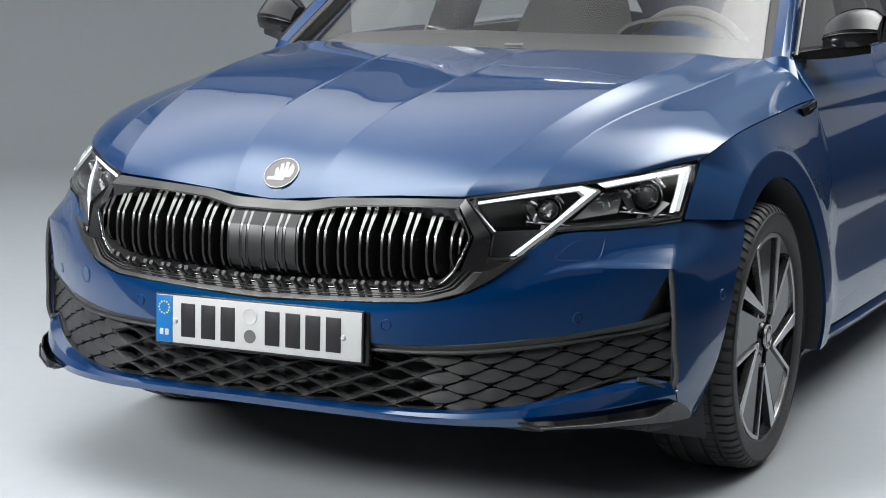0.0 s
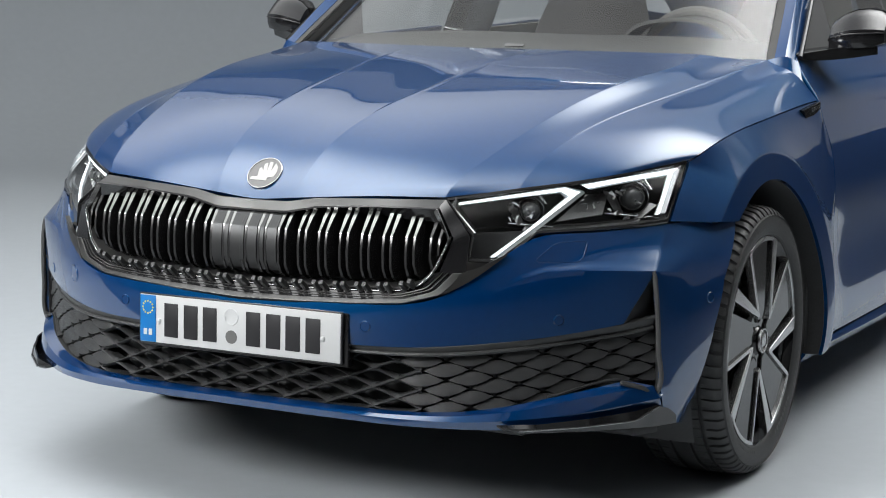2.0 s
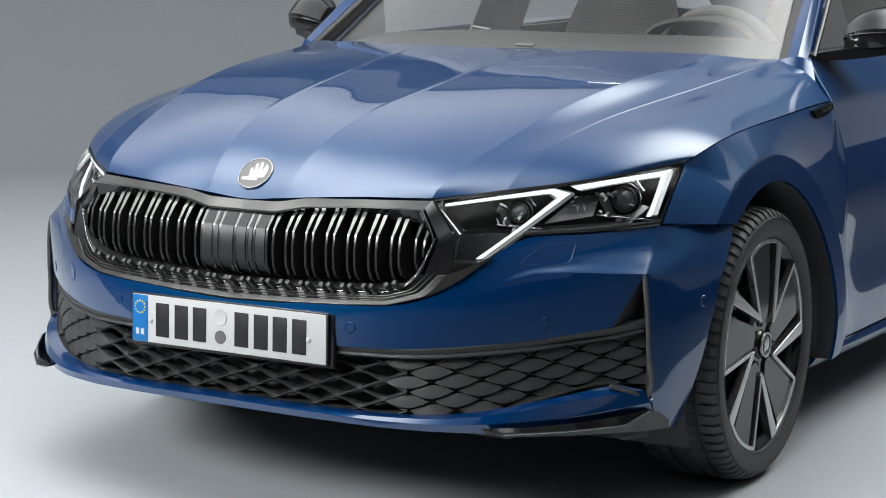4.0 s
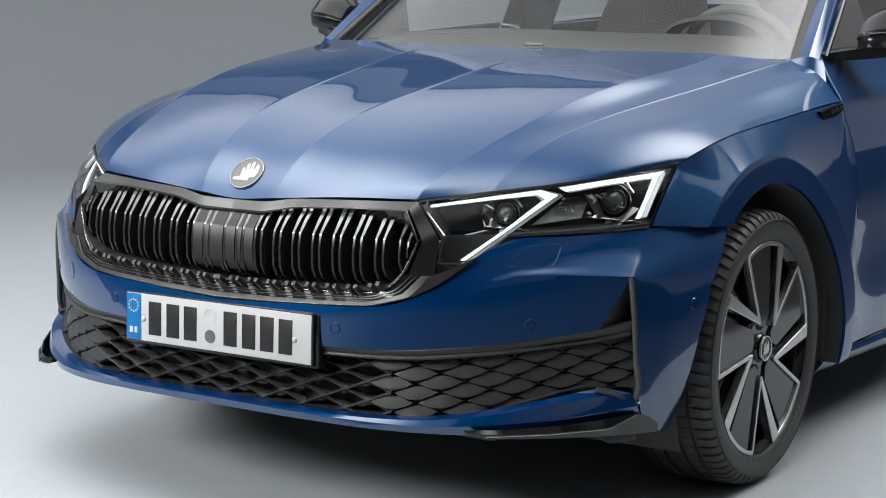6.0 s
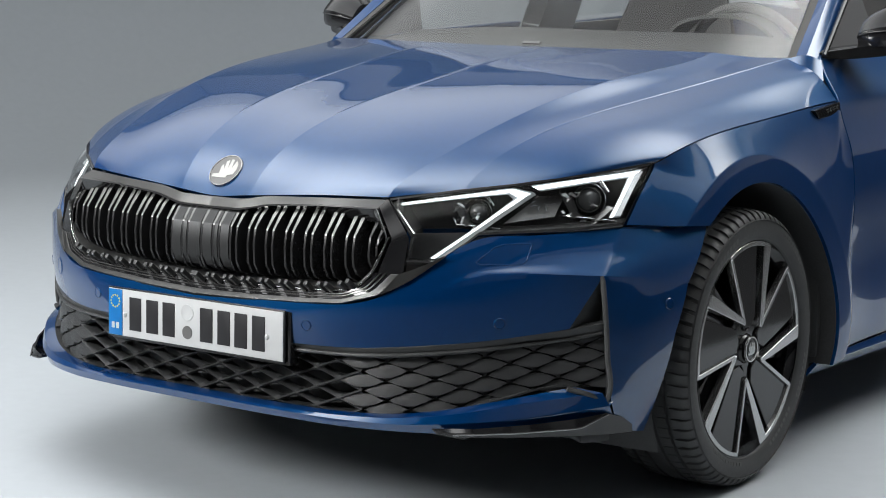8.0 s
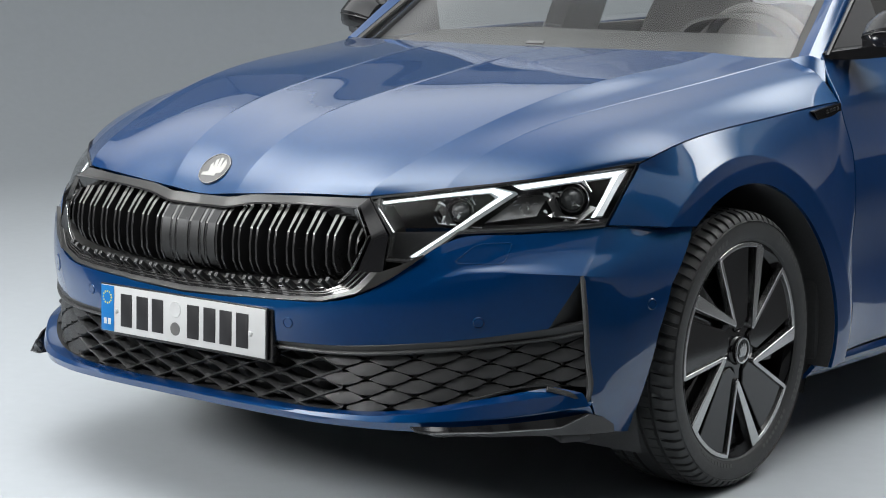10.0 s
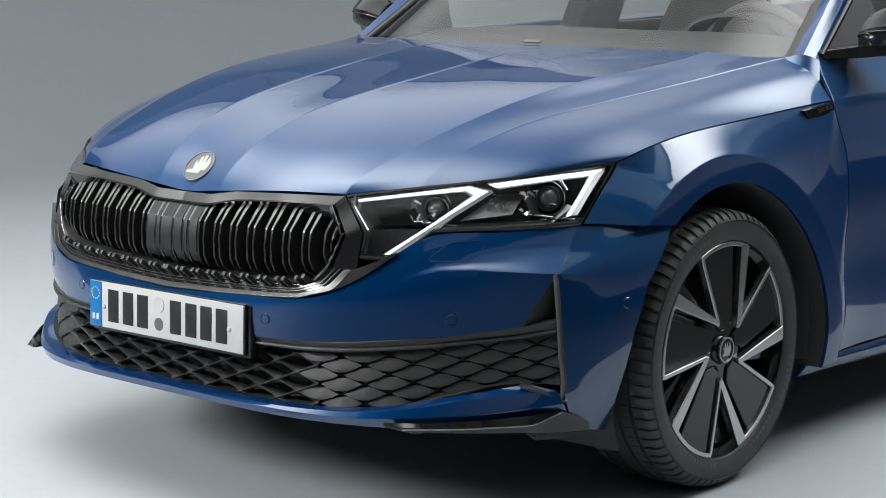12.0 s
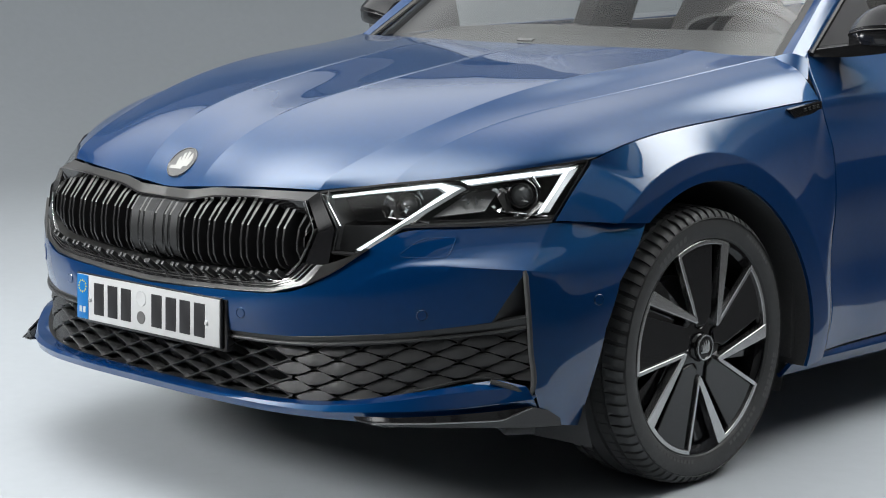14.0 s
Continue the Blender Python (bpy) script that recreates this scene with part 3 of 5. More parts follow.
for nm, lo, hi in (
    ("front_side_glass", [(0.752, 0.95, 0.985), (0.750, 1.25, 0.99), (0.748, 1.58, 0.995)], [(0.70, 0.90, 1.14), (0.62, 1.27, 1.365), (0.605, 1.60, 1.385)]),
    ("rear_side_glass", [(0.748, 1.79, 0.998), (0.745, 2.2, 1.003), (0.735, 2.7, 1.01)], [(0.605, 1.79, 1.385), (0.60, 2.2, 1.375), (0.60, 2.65, 1.31)]),
):
    a, b = both(nm, *ribbon(lo, hi), GLASS, car, "clear side window", (1, 0, 0.3))
    a.visible_shadow = b.visible_shadow = False
both("centre_pillar", *ribbon([(0.752, 1.56, 0.975), (0.752, 1.80, 0.98)], [(0.60, 1.585, 1.40), (0.60, 1.80, 1.40)], 4), GLOSS, car, "gloss black door pillar", (1, 0, 0.3), solid=0.07)
both("roof_rail_trim", *tube([(0.60, 1.24, 1.385), (0.607, 1.6, 1.40), (0.60, 2.2, 1.39), (0.60, 2.7, 1.33)], 0.02), PAINT, car)

# bumper: upper skin from under the grille and lamp down to the mesh
SKIN_TOP = [(0, -0.926, 0.500), (0.16, -0.923, 0.504), (0.30, -0.909, 0.509), (0.40, -0.887, 0.514), (0.455, -0.868, 0.526), (0.506, -0.841, 0.556), (0.552, -0.806, 0.594), (0.612, -0.722, 0.648), (0.70, -0.622, 0.653), (0.806, -0.455, 0.659)]
SKIN_CREASE = [(0, -0.934, 0.470), (0.16, -0.931, 0.471), (0.30, -0.917, 0.473), (0.41, -0.890, 0.477), (0.49, -0.856, 0.494), (0.55, -0.817, 0.527), (0.60, -0.775, 0.562), (0.645, -0.735, 0.578), (0.70, -0.682, 0.580), (0.745, -0.636, 0.577), (0.818, -0.556, 0.570)]
SKIN_FACE = [(0, -0.934, 0.455), (0.16, -0.931, 0.456), (0.30, -0.916, 0.457), (0.41, -0.888, 0.460), (0.49, -0.854, 0.466), (0.56, -0.806, 0.480)]
SKIN_LOW = [(0, -0.927, 0.421), (0.16, -0.923, 0.421), (0.30, -0.908, 0.421), (0.42, -0.879, 0.422), (0.50, -0.842, 0.426), (0.57, -0.794, 0.432), (0.63, -0.742, 0.438), (0.68, -0.693, 0.445), (0.72, -0.648, 0.452), (0.766, -0.606, 0.460)]
# corner from the inset back to the wheel arch
CORNER = [
    [(0.806, -0.455, 0.659), (0.842, -0.355, 0.655), (0.878, -0.228, 0.642)],
    [(0.812, -0.500, 0.612), (0.852, -0.405, 0.602), (0.890, -0.285, 0.588)],
    [(0.818, -0.556, 0.570), (0.859, -0.452, 0.552), (0.894, -0.335, 0.528)],
    [(0.829, -0.549, 0.440), (0.862, -0.460, 0.440), (0.890, -0.376, 0.430)],
    [(0.831, -0.540, 0.303), (0.855, -0.458, 0.308), (0.868, -0.391, 0.310)],
    [(0.827, -0.508, 0.236), (0.834, -0.450, 0.218), (0.818, -0.386, 0.205)],
]


ROUND = np.array((0.30, -0.15))


def bumper_turn(p):
    """The bearing of places round an upright axis inside the bumper, and their distance from it."""
    d = np.asarray(p, float)[..., :2] - ROUND
    return np.arctan2(d[..., 0], -d[..., 1]), np.hypot(d[..., 0], d[..., 1])


def bumper_terms(t, z):
    return np.stack([t**i * (z - 0.5) ** j for i in range(8) for j in range(3) if i + 2 * j <= 8], -1)


def bumper_even():
    """One even surface close to the edges of the bumper, without its crease."""
    known, weight = [], []
    for row, w in ((SKIN_TOP, 3), (SKIN_LOW, 3), (SKIN_CREASE[:6], 1), (SKIN_CREASE[8:], 1.2), (SKIN_FACE, 1), *((r, 2) for r in CORNER)):
        for p in row:
            known.append(p)
            weight.append(w)
            if p[0] < 0.35:
                known.append((-p[0], p[1], p[2]))
                weight.append(w)
    p, w = np.array(known), np.array(weight, float)
    t, r = bumper_turn(p)
    return np.linalg.lstsq(bumper_terms(t, p[:, 2]) * w[:, None], r * w, rcond=None)[0]


EVEN_BUMPER = bumper_even()


def corner_terms(t, z):
    return np.stack([t**i * (z - 0.45) ** j for i, j in ((0, 0), (1, 0), (2, 0), (0, 1), (1, 1), (2, 1), (0, 2), (1, 2), (0, 3))], -1)


def corner_even():
    """The side of the corner, from the fin to the wheel arch."""
    p = np.array([q for r in CORNER for q in r])
    t, r = bumper_turn(p)
    return np.linalg.lstsq(corner_terms(t, p[:, 2]), r, rcond=None)[0]


EVEN_CORNER = corner_even()
CREASE_T = bumper_turn(SKIN_CREASE)[0]
CREASE_Z = np.array([p[2] for p in SKIN_CREASE])


def front_reach(t, z):
    """How far the front stands from the axis, by bearing and height: the even surface, with a ledge that rises towards the fin."""
    r = bumper_terms(t, z) @ EVEN_BUMPER
    d = z - np.interp(t, CREASE_T, CREASE_Z)
    rise = 0.016 * smoothstep(t, 0.34, 0.88)
    return r + rise * np.where(d > 0, 1 - smoothstep(d, 0.0, 0.014), np.clip(1 + d / 0.10, 0, 1) ** 1.5)


def corner_reach(t, z):
    return corner_terms(t, z) @ EVEN_CORNER


SEAM = np.array([r[0] for r in CORNER])[::-1]


def seam_reach(z):
    """The upright edge where the front and the side of the corner meet."""
    return np.interp(z, SEAM[:, 2], bumper_turn(SEAM)[1])


def stood(t, z, r):
    return np.stack([ROUND[0] + r * np.sin(t), ROUND[1] - r * np.cos(t), z], -1)


def bumper_row(front, corner, n, m):
    """Bearings and heights along one row, from the middle to the fin and on to the wheel arch."""
    a = eased(spline(front, n), 6)
    c = spline(corner, m)
    p = np.concatenate([a, c[1:]])
    return np.stack([bumper_turn(p)[0], p[:, 2]], -1)


def bumper_skin():
    n, m = 110, 30
    top = bumper_row(SKIN_TOP, CORNER[0], n, m)
    crease = bumper_row(SKIN_CREASE, CORNER[2], n, m)
    crease[:, 1] = np.interp(crease[:, 0], CREASE_T, CREASE_Z) * (np.arange(n + m - 1) < n) + crease[:, 1] * (np.arange(n + m - 1) >= n)
    low = bumper_row(SKIN_LOW, CORNER[5], n, m)[:n]
    near = smoothstep(np.arange(n) / (n - 1), 0.72, 1.0)
    away = 1 - smoothstep(np.arange(m) / (m - 1), 0.0, 0.55)
    up, down, side = [], [], []
    for k in np.r_[0, np.linspace(0, 1, 13)[1:] ** 1.6]:
        t, z = (crease + (top - crease) * k).T
        edge = seam_reach(z[n - 1])
        r = np.empty(n + m - 1)
        r[:n] = front_reach(t[:n], z[:n]) + (edge - front_reach(t[n - 1], z[n - 1])) * near
        r[n - 1:] = corner_reach(t[n - 1:], z[n - 1:]) + (edge - corner_reach(t[n - 1], z[n - 1])) * away
        up.append(stood(t, z, r))
    lift = seam_reach(crease[n - 1, 1]) - front_reach(*crease[n - 1])
    for k in np.linspace(0, 1, 10):
        t, z = (crease[:n] + (low - crease[:n]) * k).T
        down.append(stood(t, z, front_reach(t, z) + lift * near * (1 - k)))
    ct = np.array([bumper_turn(spline(r, m))[0] for r in CORNER[2:]])
    cz = np.array([spline(r, m)[:, 2] for r in CORNER[2:]])
    for k in np.linspace(0, 3, 25):
        a = min(int(k), 2)
        t, z = ct[a] + (ct[a + 1] - ct[a]) * (k - a), cz[a] + (cz[a + 1] - cz[a]) * (k - a)
        side.append(stood(t, z, corner_reach(t, z) + (seam_reach(z[0]) - corner_reach(t[0], z[0])) * away))
    up, down, side = np.array(up), np.array(down), np.array(side)
    side[0] = up[0, n - 1:]
    for g in (up, down):
        g[:, 0] = in_middle(g[:, 0])
    pieces = [(g.reshape(-1, 3), grid_faces(*g.shape[:2])) for g in (up, down, side)]
    pieces += [(other_side(v), [tuple(reversed(q)) for q in f]) for v, f in pieces]
    v, f = merge(*pieces)
    bm = bmesh.new()
    vs = [bm.verts.new(p) for p in v]
    for q in f:
        bm.faces.new([vs[i] for i in q])
    bmesh.ops.remove_doubles(bm, verts=bm.verts[:], dist=0.0004)
    bmesh.ops.recalc_face_normals(bm, faces=bm.faces[:])
    bm.verts.index_update()
    v = [tuple(p.co) for p in bm.verts]
    f = [tuple(p.index for p in q.verts) for q in bm.faces]
    bm.free()
    return v, f


SKIN = bumper_skin()
BUMPER_TREE = BVHTree.FromPolygons([Vector(p) for p in SKIN[0]], SKIN[1])


def on_bumper(x, y, z, lift=0.0):
    """The nearest place on the bumper's skin and the way it faces."""
    p, n, _, _ = BUMPER_TREE.find_nearest(Vector((x, y, z)))
    n = n if n.dot(Vector((x * 0.8, -0.6, 0))) > 0 else -n
    return p + n * lift, n


bumper = mesh_part("bumper", *SKIN, PAINT, car, "blue front bumper with black insets", (0, -1, 0), solid=0.012, sharp=24, bevel=0.0014)
# lower lip
LIP = [
    [(0, -0.920, 0.287), (0.25, -0.908, 0.285), (0.393, -0.878, 0.282), (0.50, -0.836, 0.285), (0.566, -0.798, 0.293), (0.65, -0.730, 0.309), (0.770, -0.594, 0.3335)],
    [(0, -0.966, 0.286), (0.25, -0.950, 0.281), (0.40, -0.914, 0.274), (0.53, -0.862, 0.271), (0.62, -0.800, 0.274), (0.72, -0.702, 0.279), (0.831, -0.545, 0.292)],
    [(0, -0.962, 0.270), (0.25, -0.946, 0.266), (0.40, -0.911, 0.259), (0.53, -0.855, 0.254), (0.62, -0.787, 0.249), (0.72, -0.684, 0.243), (0.826, -0.505, 0.234)],
    [(0, -0.87, 0.255), (0.25, -0.85, 0.252), (0.40, -0.82, 0.245), (0.53, -0.77, 0.24), (0.62, -0.72, 0.238), (0.70, -0.63, 0.232), (0.79, -0.49, 0.225)],
]
# the shelf lies nearly level and rolls over a short edge
LIP.insert(1, [(a[0] + 0.8 * (b[0] - a[0]), a[1] + 0.8 * (b[1] - a[1]), a[2] + (0.12 * (1 - smoothstep(a[0], 0.5, 0.65)) + 0.32 * smoothstep(a[0], 0.66, 0.76)) * (b[2] - a[2])) for a, b in zip(LIP[0], LIP[1])])
lp = loft(LIP, [0, 0.9, 0.85, 0.9, 0], 60, 5)
lp[:, 0] = in_middle(lp[:, 0])
lpf = np.concatenate([other_side(lp)[:, ::-1], lp[:, 1:]], 1)
mesh_part("lower_lip", lpf, grid_faces(lpf.shape[0], lpf.shape[1]), PAINT, bumper, "blue lower lip", (0, -0.6, 0.2), solid=0.006)
both("lip_corner", *ribbon([(0.770, -0.594, 0.3335), (0.826, -0.536, 0.303)], [(0.831, -0.545, 0.292), (0.833, -0.535, 0.300)], 6), PAINT, bumper, "", (0.6, -0.8, 0.1), solid=0.006)
# undertray behind the lip
mesh_part("undertray", *box((1.2, 0.62, 0.02), (0, -0.44, 0.235), (0, 0, 0), 0.004), DARK, bumper)

# black inset: upper trim, side blade, mesh
TOPTRIM = [(0, -0.926, 0.421), (0.16, -0.922, 0.421), (0.30, -0.907, 0.421), (0.42, -0.878, 0.422), (0.50, -0.841, 0.426), (0.57, -0.793, 0.432), (0.63, -0.742, 0.438), (0.70, -0.668, 0.448), (0.766, -0.604, 0.459), (0.822, -0.549, 0.470)]
TRIMLOW = [(0, -0.920, 0.405), (0.16, -0.916, 0.405), (0.30, -0.901, 0.405), (0.42, -0.871, 0.405), (0.50, -0.834, 0.408), (0.57, -0.785, 0.413), (0.63, -0.732, 0.418), (0.70, -0.657, 0.427), (0.766, -0.592, 0.436), (0.812, -0.545, 0.446)]
v, f = ribbon([*other_side(TOPTRIM[:0:-1])] + TOPTRIM, [*other_side(TRIMLOW[:0:-1])] + TRIMLOW, 100)
mesh_part("inset_trim", v, f, PLASTIC, bumper, "matt black trim above the mesh", (0, -1, 0.3), solid=0.012, bevel=0.002)
edge = [tuple(np.array(p) + (0, -0.0035, 0.001)) for p in TRIMLOW]
mesh_part("inset_trim_edge", *tube([*other_side(edge[:0:-1])] + edge, 0.0045, 100, 8), PLASTIC, bumper, "rounded lower edge of the trim")
# upright fin pocket
both("fin_pocket", *merge(ribbon([(0.766, -0.604, 0.459), (0.790, -0.578, 0.515), (0.817, -0.553, 0.570)], [(0.795, -0.535, 0.462), (0.803, -0.528, 0.515), (0.816, -0.545, 0.565)], 12)), PLASTIC, bumper, "matt black fin pocket", (0.4, -0.8, 0), solid=0.006)
FIN = [(0.8125, -0.5565, 0.5680), (0.8160, -0.556, 0.560), (0.8195, -0.557, 0.540), (0.8255, -0.555, 0.47), (0.8275, -0.551, 0.40), (0.8285, -0.544, 0.318), (0.822, -0.543, 0.304), (0.800, -0.577, 0.318), (0.768, -0.612, 0.333)]
both("side_blade", *tube(FIN, 0.0058, 70, 8), RUBBER, bumper, "black upright edge of the air curtain")
both("duct_wall", *ribbon([(0.818, -0.545, 0.56), (0.819, -0.542, 0.31)], [(0.77, -0.46, 0.50), (0.77, -0.46, 0.33)], 12), PLASTIC, bumper, "", (-1, -0.4, 0), solid=0.005)
both("lower_shelf", *ribbon([(0.650, -0.728, 0.311), (0.770, -0.592, 0.3355), (0.826, -0.538, 0.305)], [(0.63, -0.70, 0.315), (0.75, -0.56, 0.335), (0.79, -0.51, 0.31)], 14), PLASTIC, bumper, "", (0, -0.3, 1), solid=0.004)


MESH_PLAN = np.array([(0.004, -0.907), (0.09, -0.905), (0.18, -0.901), (0.26, -0.894), (0.34, -0.882), (0.402, -0.868), (0.46, -0.846), (0.52, -0.815), (0.576, -0.778), (0.64, -0.722), (0.70, -0.660), (0.766, -0.590), (0.83, -0.522)])
MESH_S = np.r_[0, np.cumsum(np.linalg.norm(np.diff(MESH_PLAN, axis=0), axis=1))]


def mesh_low(x):
    return float(np.interp(abs(x), [0, 0.25, 0.393, 0.5, 0.566, 0.65, 0.785, 0.83], [0.287, 0.285, 0.283, 0.286, 0.294, 0.310, 0.337, 0.33]))


def mesh_top(x):
    return float(np.interp(abs(x), [0, 0.42, 0.57, 0.7, 0.8], [0.407, 0.407, 0.415, 0.429, 0.445]))


def cell_point(s, z, deep=0.0):
    """A place on the lower mesh: s metres along it from the middle, at a height, sunk by deep."""
    a = abs(s)
    x, y = (float(np.interp(a, MESH_S, MESH_PLAN[:, k])) for k in (0, 1))
    lift = float(np.interp(x, [0, 0.45, 0.6, 0.75, 0.83], [0, 0, 0.012, 0.027, 0.034]))
    nx = float(np.interp(x, [0, 0.3, 0.45, 0.6, 0.8], [0, 0.12, 0.4, 0.65, 0.7]))
    z = z + lift
    z = min(max(z, mesh_low(x) - 0.003), mesh_top(x) + 0.006)
    p = (x - nx * deep, y + math.sqrt(1 - nx * nx) * deep, z)
    return p if s >= 0 else tuple(other_side(p))


def mesh_bar(p, q, w=0.0027):
    """A bar of the mesh from one knot to the next: thin in the middle, webbed at the knots, raised along its ridge."""
    v = []
    dx, dz = q[0] - p[0], q[1] - p[1]
    n = math.hypot(dx, dz)
    ax, az = -dz / n, dx / n
    ks = (0.0, 0.12, 0.3, 0.5, 0.7, 0.88, 1.0)
    for k in ks:
        s, z = p[0] + dx * k, p[1] + dz * k
        h = w * (1 + 2.3 * abs(2 * k - 1) ** 4)
        up = -0.004 * abs(2 * k - 1) ** 3
        v += [cell_point(s + ax * h, z + az * h, 0.004), cell_point(s, z, up), cell_point(s - ax * h, z - az * h, 0.004), cell_point(s - ax * h * 0.7, z - az * h * 0.7, 0.030), cell_point(s + ax * h * 0.7, z + az * h * 0.7, 0.030)]
    return v, grid_faces(len(ks), 5, True)


def scale_plate(s, z):
    """A closed cell: a flat pointed scale with crisp edges that leans out at its lower edge."""
    outline = [(-1, 0.02), (-0.66, 0.50), (-0.36, 0.86), (0, 0.96), (0.36, 0.86), (0.66, 0.50), (1, 0.02), (0.70, -0.40), (0.30, -0.74), (0, -0.80), (-0.30, -0.74), (-0.70, -0.40)]
    v = []
    for r, deep in ((1.0, 0.016), (0.985, 0.004), (0.95, 0.0015), (0.5, 0.0008), (0.0, 0.0005)):
        for a, b in outline:
            v.append(cell_point(s + 0.93 * PX / 2 * a * r, z + 0.80 * PZ * b * r, deep + 0.0045 * b * r))
    return v, grid_faces(5, len(outline), True)


grille_low = empty("lower_grille", car)
PX, PZ = 0.1045, 0.0205
for row in range(-1, 6):
    z = 0.2865 + PZ * row
    for col in range(-10, 11):
        s0 = PX * (col + (0.5 if row % 2 == 1 else 0.0))
        for d in (-1, 1):
            s2 = s0 + d * PX / 2
            if max(abs(s0), abs(s2)) > 0.47 or s0 * s2 < -1e-9:
                continue
            mesh_part("mesh_bar", *mesh_bar((s0, z), (s2, z + PZ)), PLASTIC, grille_low, sharp=40)
        if 0.40 < abs(s0) < 1.02:
            mesh_part("scale_plate", *scale_plate(s0, z + PZ), PLASTIC, grille_low, "", (0, -1, 0), sharp=24)
back = [[*other_side(L[:0:-1])] + L for L in ([(0, -0.86, 0.41), (0.3, -0.845, 0.41), (0.5, -0.78, 0.415), (0.70, -0.62, 0.43), (0.80, -0.52, 0.445)], [(0, -0.86, 0.27), (0.3, -0.845, 0.27), (0.5, -0.78, 0.28), (0.70, -0.62, 0.31), (0.80, -0.52, 0.33)])]
mesh_part("mesh_backing", *ribbon(*back, 60), DARK, grille_low, "", (0, -1, 0), solid=0.02)
sb = [[(0.40, -0.850, 0.412), (0.5, -0.808, 0.415), (0.6, -0.742, 0.423), (0.70, -0.640, 0.432), (0.806, -0.527, 0.447)], [(0.40, -0.850, 0.275), (0.5, -0.808, 0.282), (0.6, -0.742, 0.297), (0.70, -0.640, 0.317), (0.806, -0.527, 0.335)]]
both("closed_panel", *ribbon(*sb, 40), PLASTIC, grille_low, "", (0, -1, 0), solid=0.004)

shelf_back = [(0, -0.84, 0.262), (0.25, -0.83, 0.260), (0.393, -0.80, 0.258), (0.50, -0.76, 0.262), (0.566, -0.71, 0.27), (0.65, -0.64, 0.285), (0.785, -0.50, 0.315)]
mesh_part("mesh_floor", *ribbon([*other_side(LIP[0][:0:-1])] + LIP[0], [*other_side(shelf_back[:0:-1])] + shelf_back, 80), DARK, grille_low, "", (0, 0, 1), solid=0.004)

# winglet under the corner
WING_TOP = [(0.584, -0.838, 0.2665), (0.66, -0.794, 0.268), (0.74, -0.705, 0.271), (0.80, -0.618, 0.275), (0.829, -0.548, 0.2775)]
WING_LINE = [(0.598, -0.842, 0.2620), (0.630, -0.829, 0.2575), (0.72, -0.737, 0.2560), (0.796, -0.632, 0.2555), (0.807, -0.612, 0.2565), (0.829, -0.547, 0.2750)]
WING_LOW = [(0.598, -0.834, 0.2570), (0.625, -0.812, 0.2475), (0.72, -0.715, 0.2420), (0.790, -0.610, 0.2350), (0.818, -0.550, 0.2290), (0.838, -0.462, 0.2210)]
WING_END = [(0.829, -0.546, 0.2755), (0.838, -0.505, 0.262), (0.841, -0.470, 0.240)]
WING_BACK = [(0.598, -0.80, 0.255), (0.625, -0.76, 0.245), (0.70, -0.66, 0.238), (0.760, -0.56, 0.231), (0.79, -0.50, 0.226), (0.81, -0.45, 0.219)]
line = np.array([*polyline(WING_LINE, 40), *polyline(WING_END, 14)[1:]])
g = np.array([polyline(line, 60), polyline(WING_LOW, 60), polyline(WING_BACK, 60)])
wing = both("winglet", g.reshape(-1, 3), grid_faces(3, 60), GLOSS, car, "gloss black winglet below the bumper corner", (0.5, -0.8, -0.4), solid=0.004)
a, b = polyline(WING_TOP, 50), polyline(WING_LINE, 50)
both("winglet_face", np.concatenate([a, b]), grid_faces(2, 50), GLOSS, wing, "gloss black front face", (0.5, -0.8, 0.2), solid=0.004)
both("winglet_line", *tube(polyline(WING_LINE[1:], 40) + np.array((0.0012, -0.0016, 0.0)), 0.0019, 50, 6), CHROME, wing, "thin bright winglet edge")
both("air_guide", *box((0.12, 0.07, 0.022), (0.75, -0.52, 0.220), (0, 0, -32), 0.008), DARK, car)

# parking sensors, washer flap
def disc_on(at, normal, r, depth=0.003, ring=0.0):
    q = Vector(normal).to_track_quat("Z", "Y").to_matrix()
    prof = [(0.0, depth), (r * 0.78, depth), (r * 0.84, depth - 0.0016), (r * 0.9, depth), (r, depth - 0.001), (r * 1.02, -0.006)]
    v, f = [], []
    n = 28
    for rr, h in prof:
        for a in np.linspace(0, 2 * math.pi, n, endpoint=False):
            v.append(tuple(Vector(at) + q @ Vector((rr * math.cos(a), rr * math.sin(a), h))))
    return v, grid_faces(len(prof), n, True)


for q in ((0.312, -0.9135, 0.4625), (0.6645, -0.713, 0.476), (0.8847, -0.395, 0.494)):
    p, nrm = on_bumper(*q)
    both("parking_sensor", *disc_on(p, nrm, 0.0125, 0.0012), PAINT, bumper, "small round parking sensor")
p, nrm = on_bumper(*other_side((-0.50, -0.85, 0.50)))
v, f = disc_on(other_side(np.array(p)), (-nrm.x, nrm.y, nrm.z), 0.022, 0.0008)
mesh_part("tow_eye_cover", v, f, PAINT, bumper, "round tow eye cover")
flap = [(0.6211, -0.7357, 0.6033), (0.6274, -0.7266, 0.6114), (0.6442, -0.7009, 0.6321), (0.6549, -0.6869, 0.6368), (0.6929, -0.6424, 0.6371), (0.6957, -0.6412, 0.6329), (0.6930, -0.6583, 0.6021), (0.6874, -0.6679, 0.5937), (0.6263, -0.7321, 0.5981), (0.6212, -0.7356, 0.6025)]
line = [tuple(on_bumper(*q)[0]) for q in polyline(flap, 90)]
both("washer_flap_groove", *tube(line, 0.0008, 120, 6), PAINT, bumper, "fine groove of the washer flap")

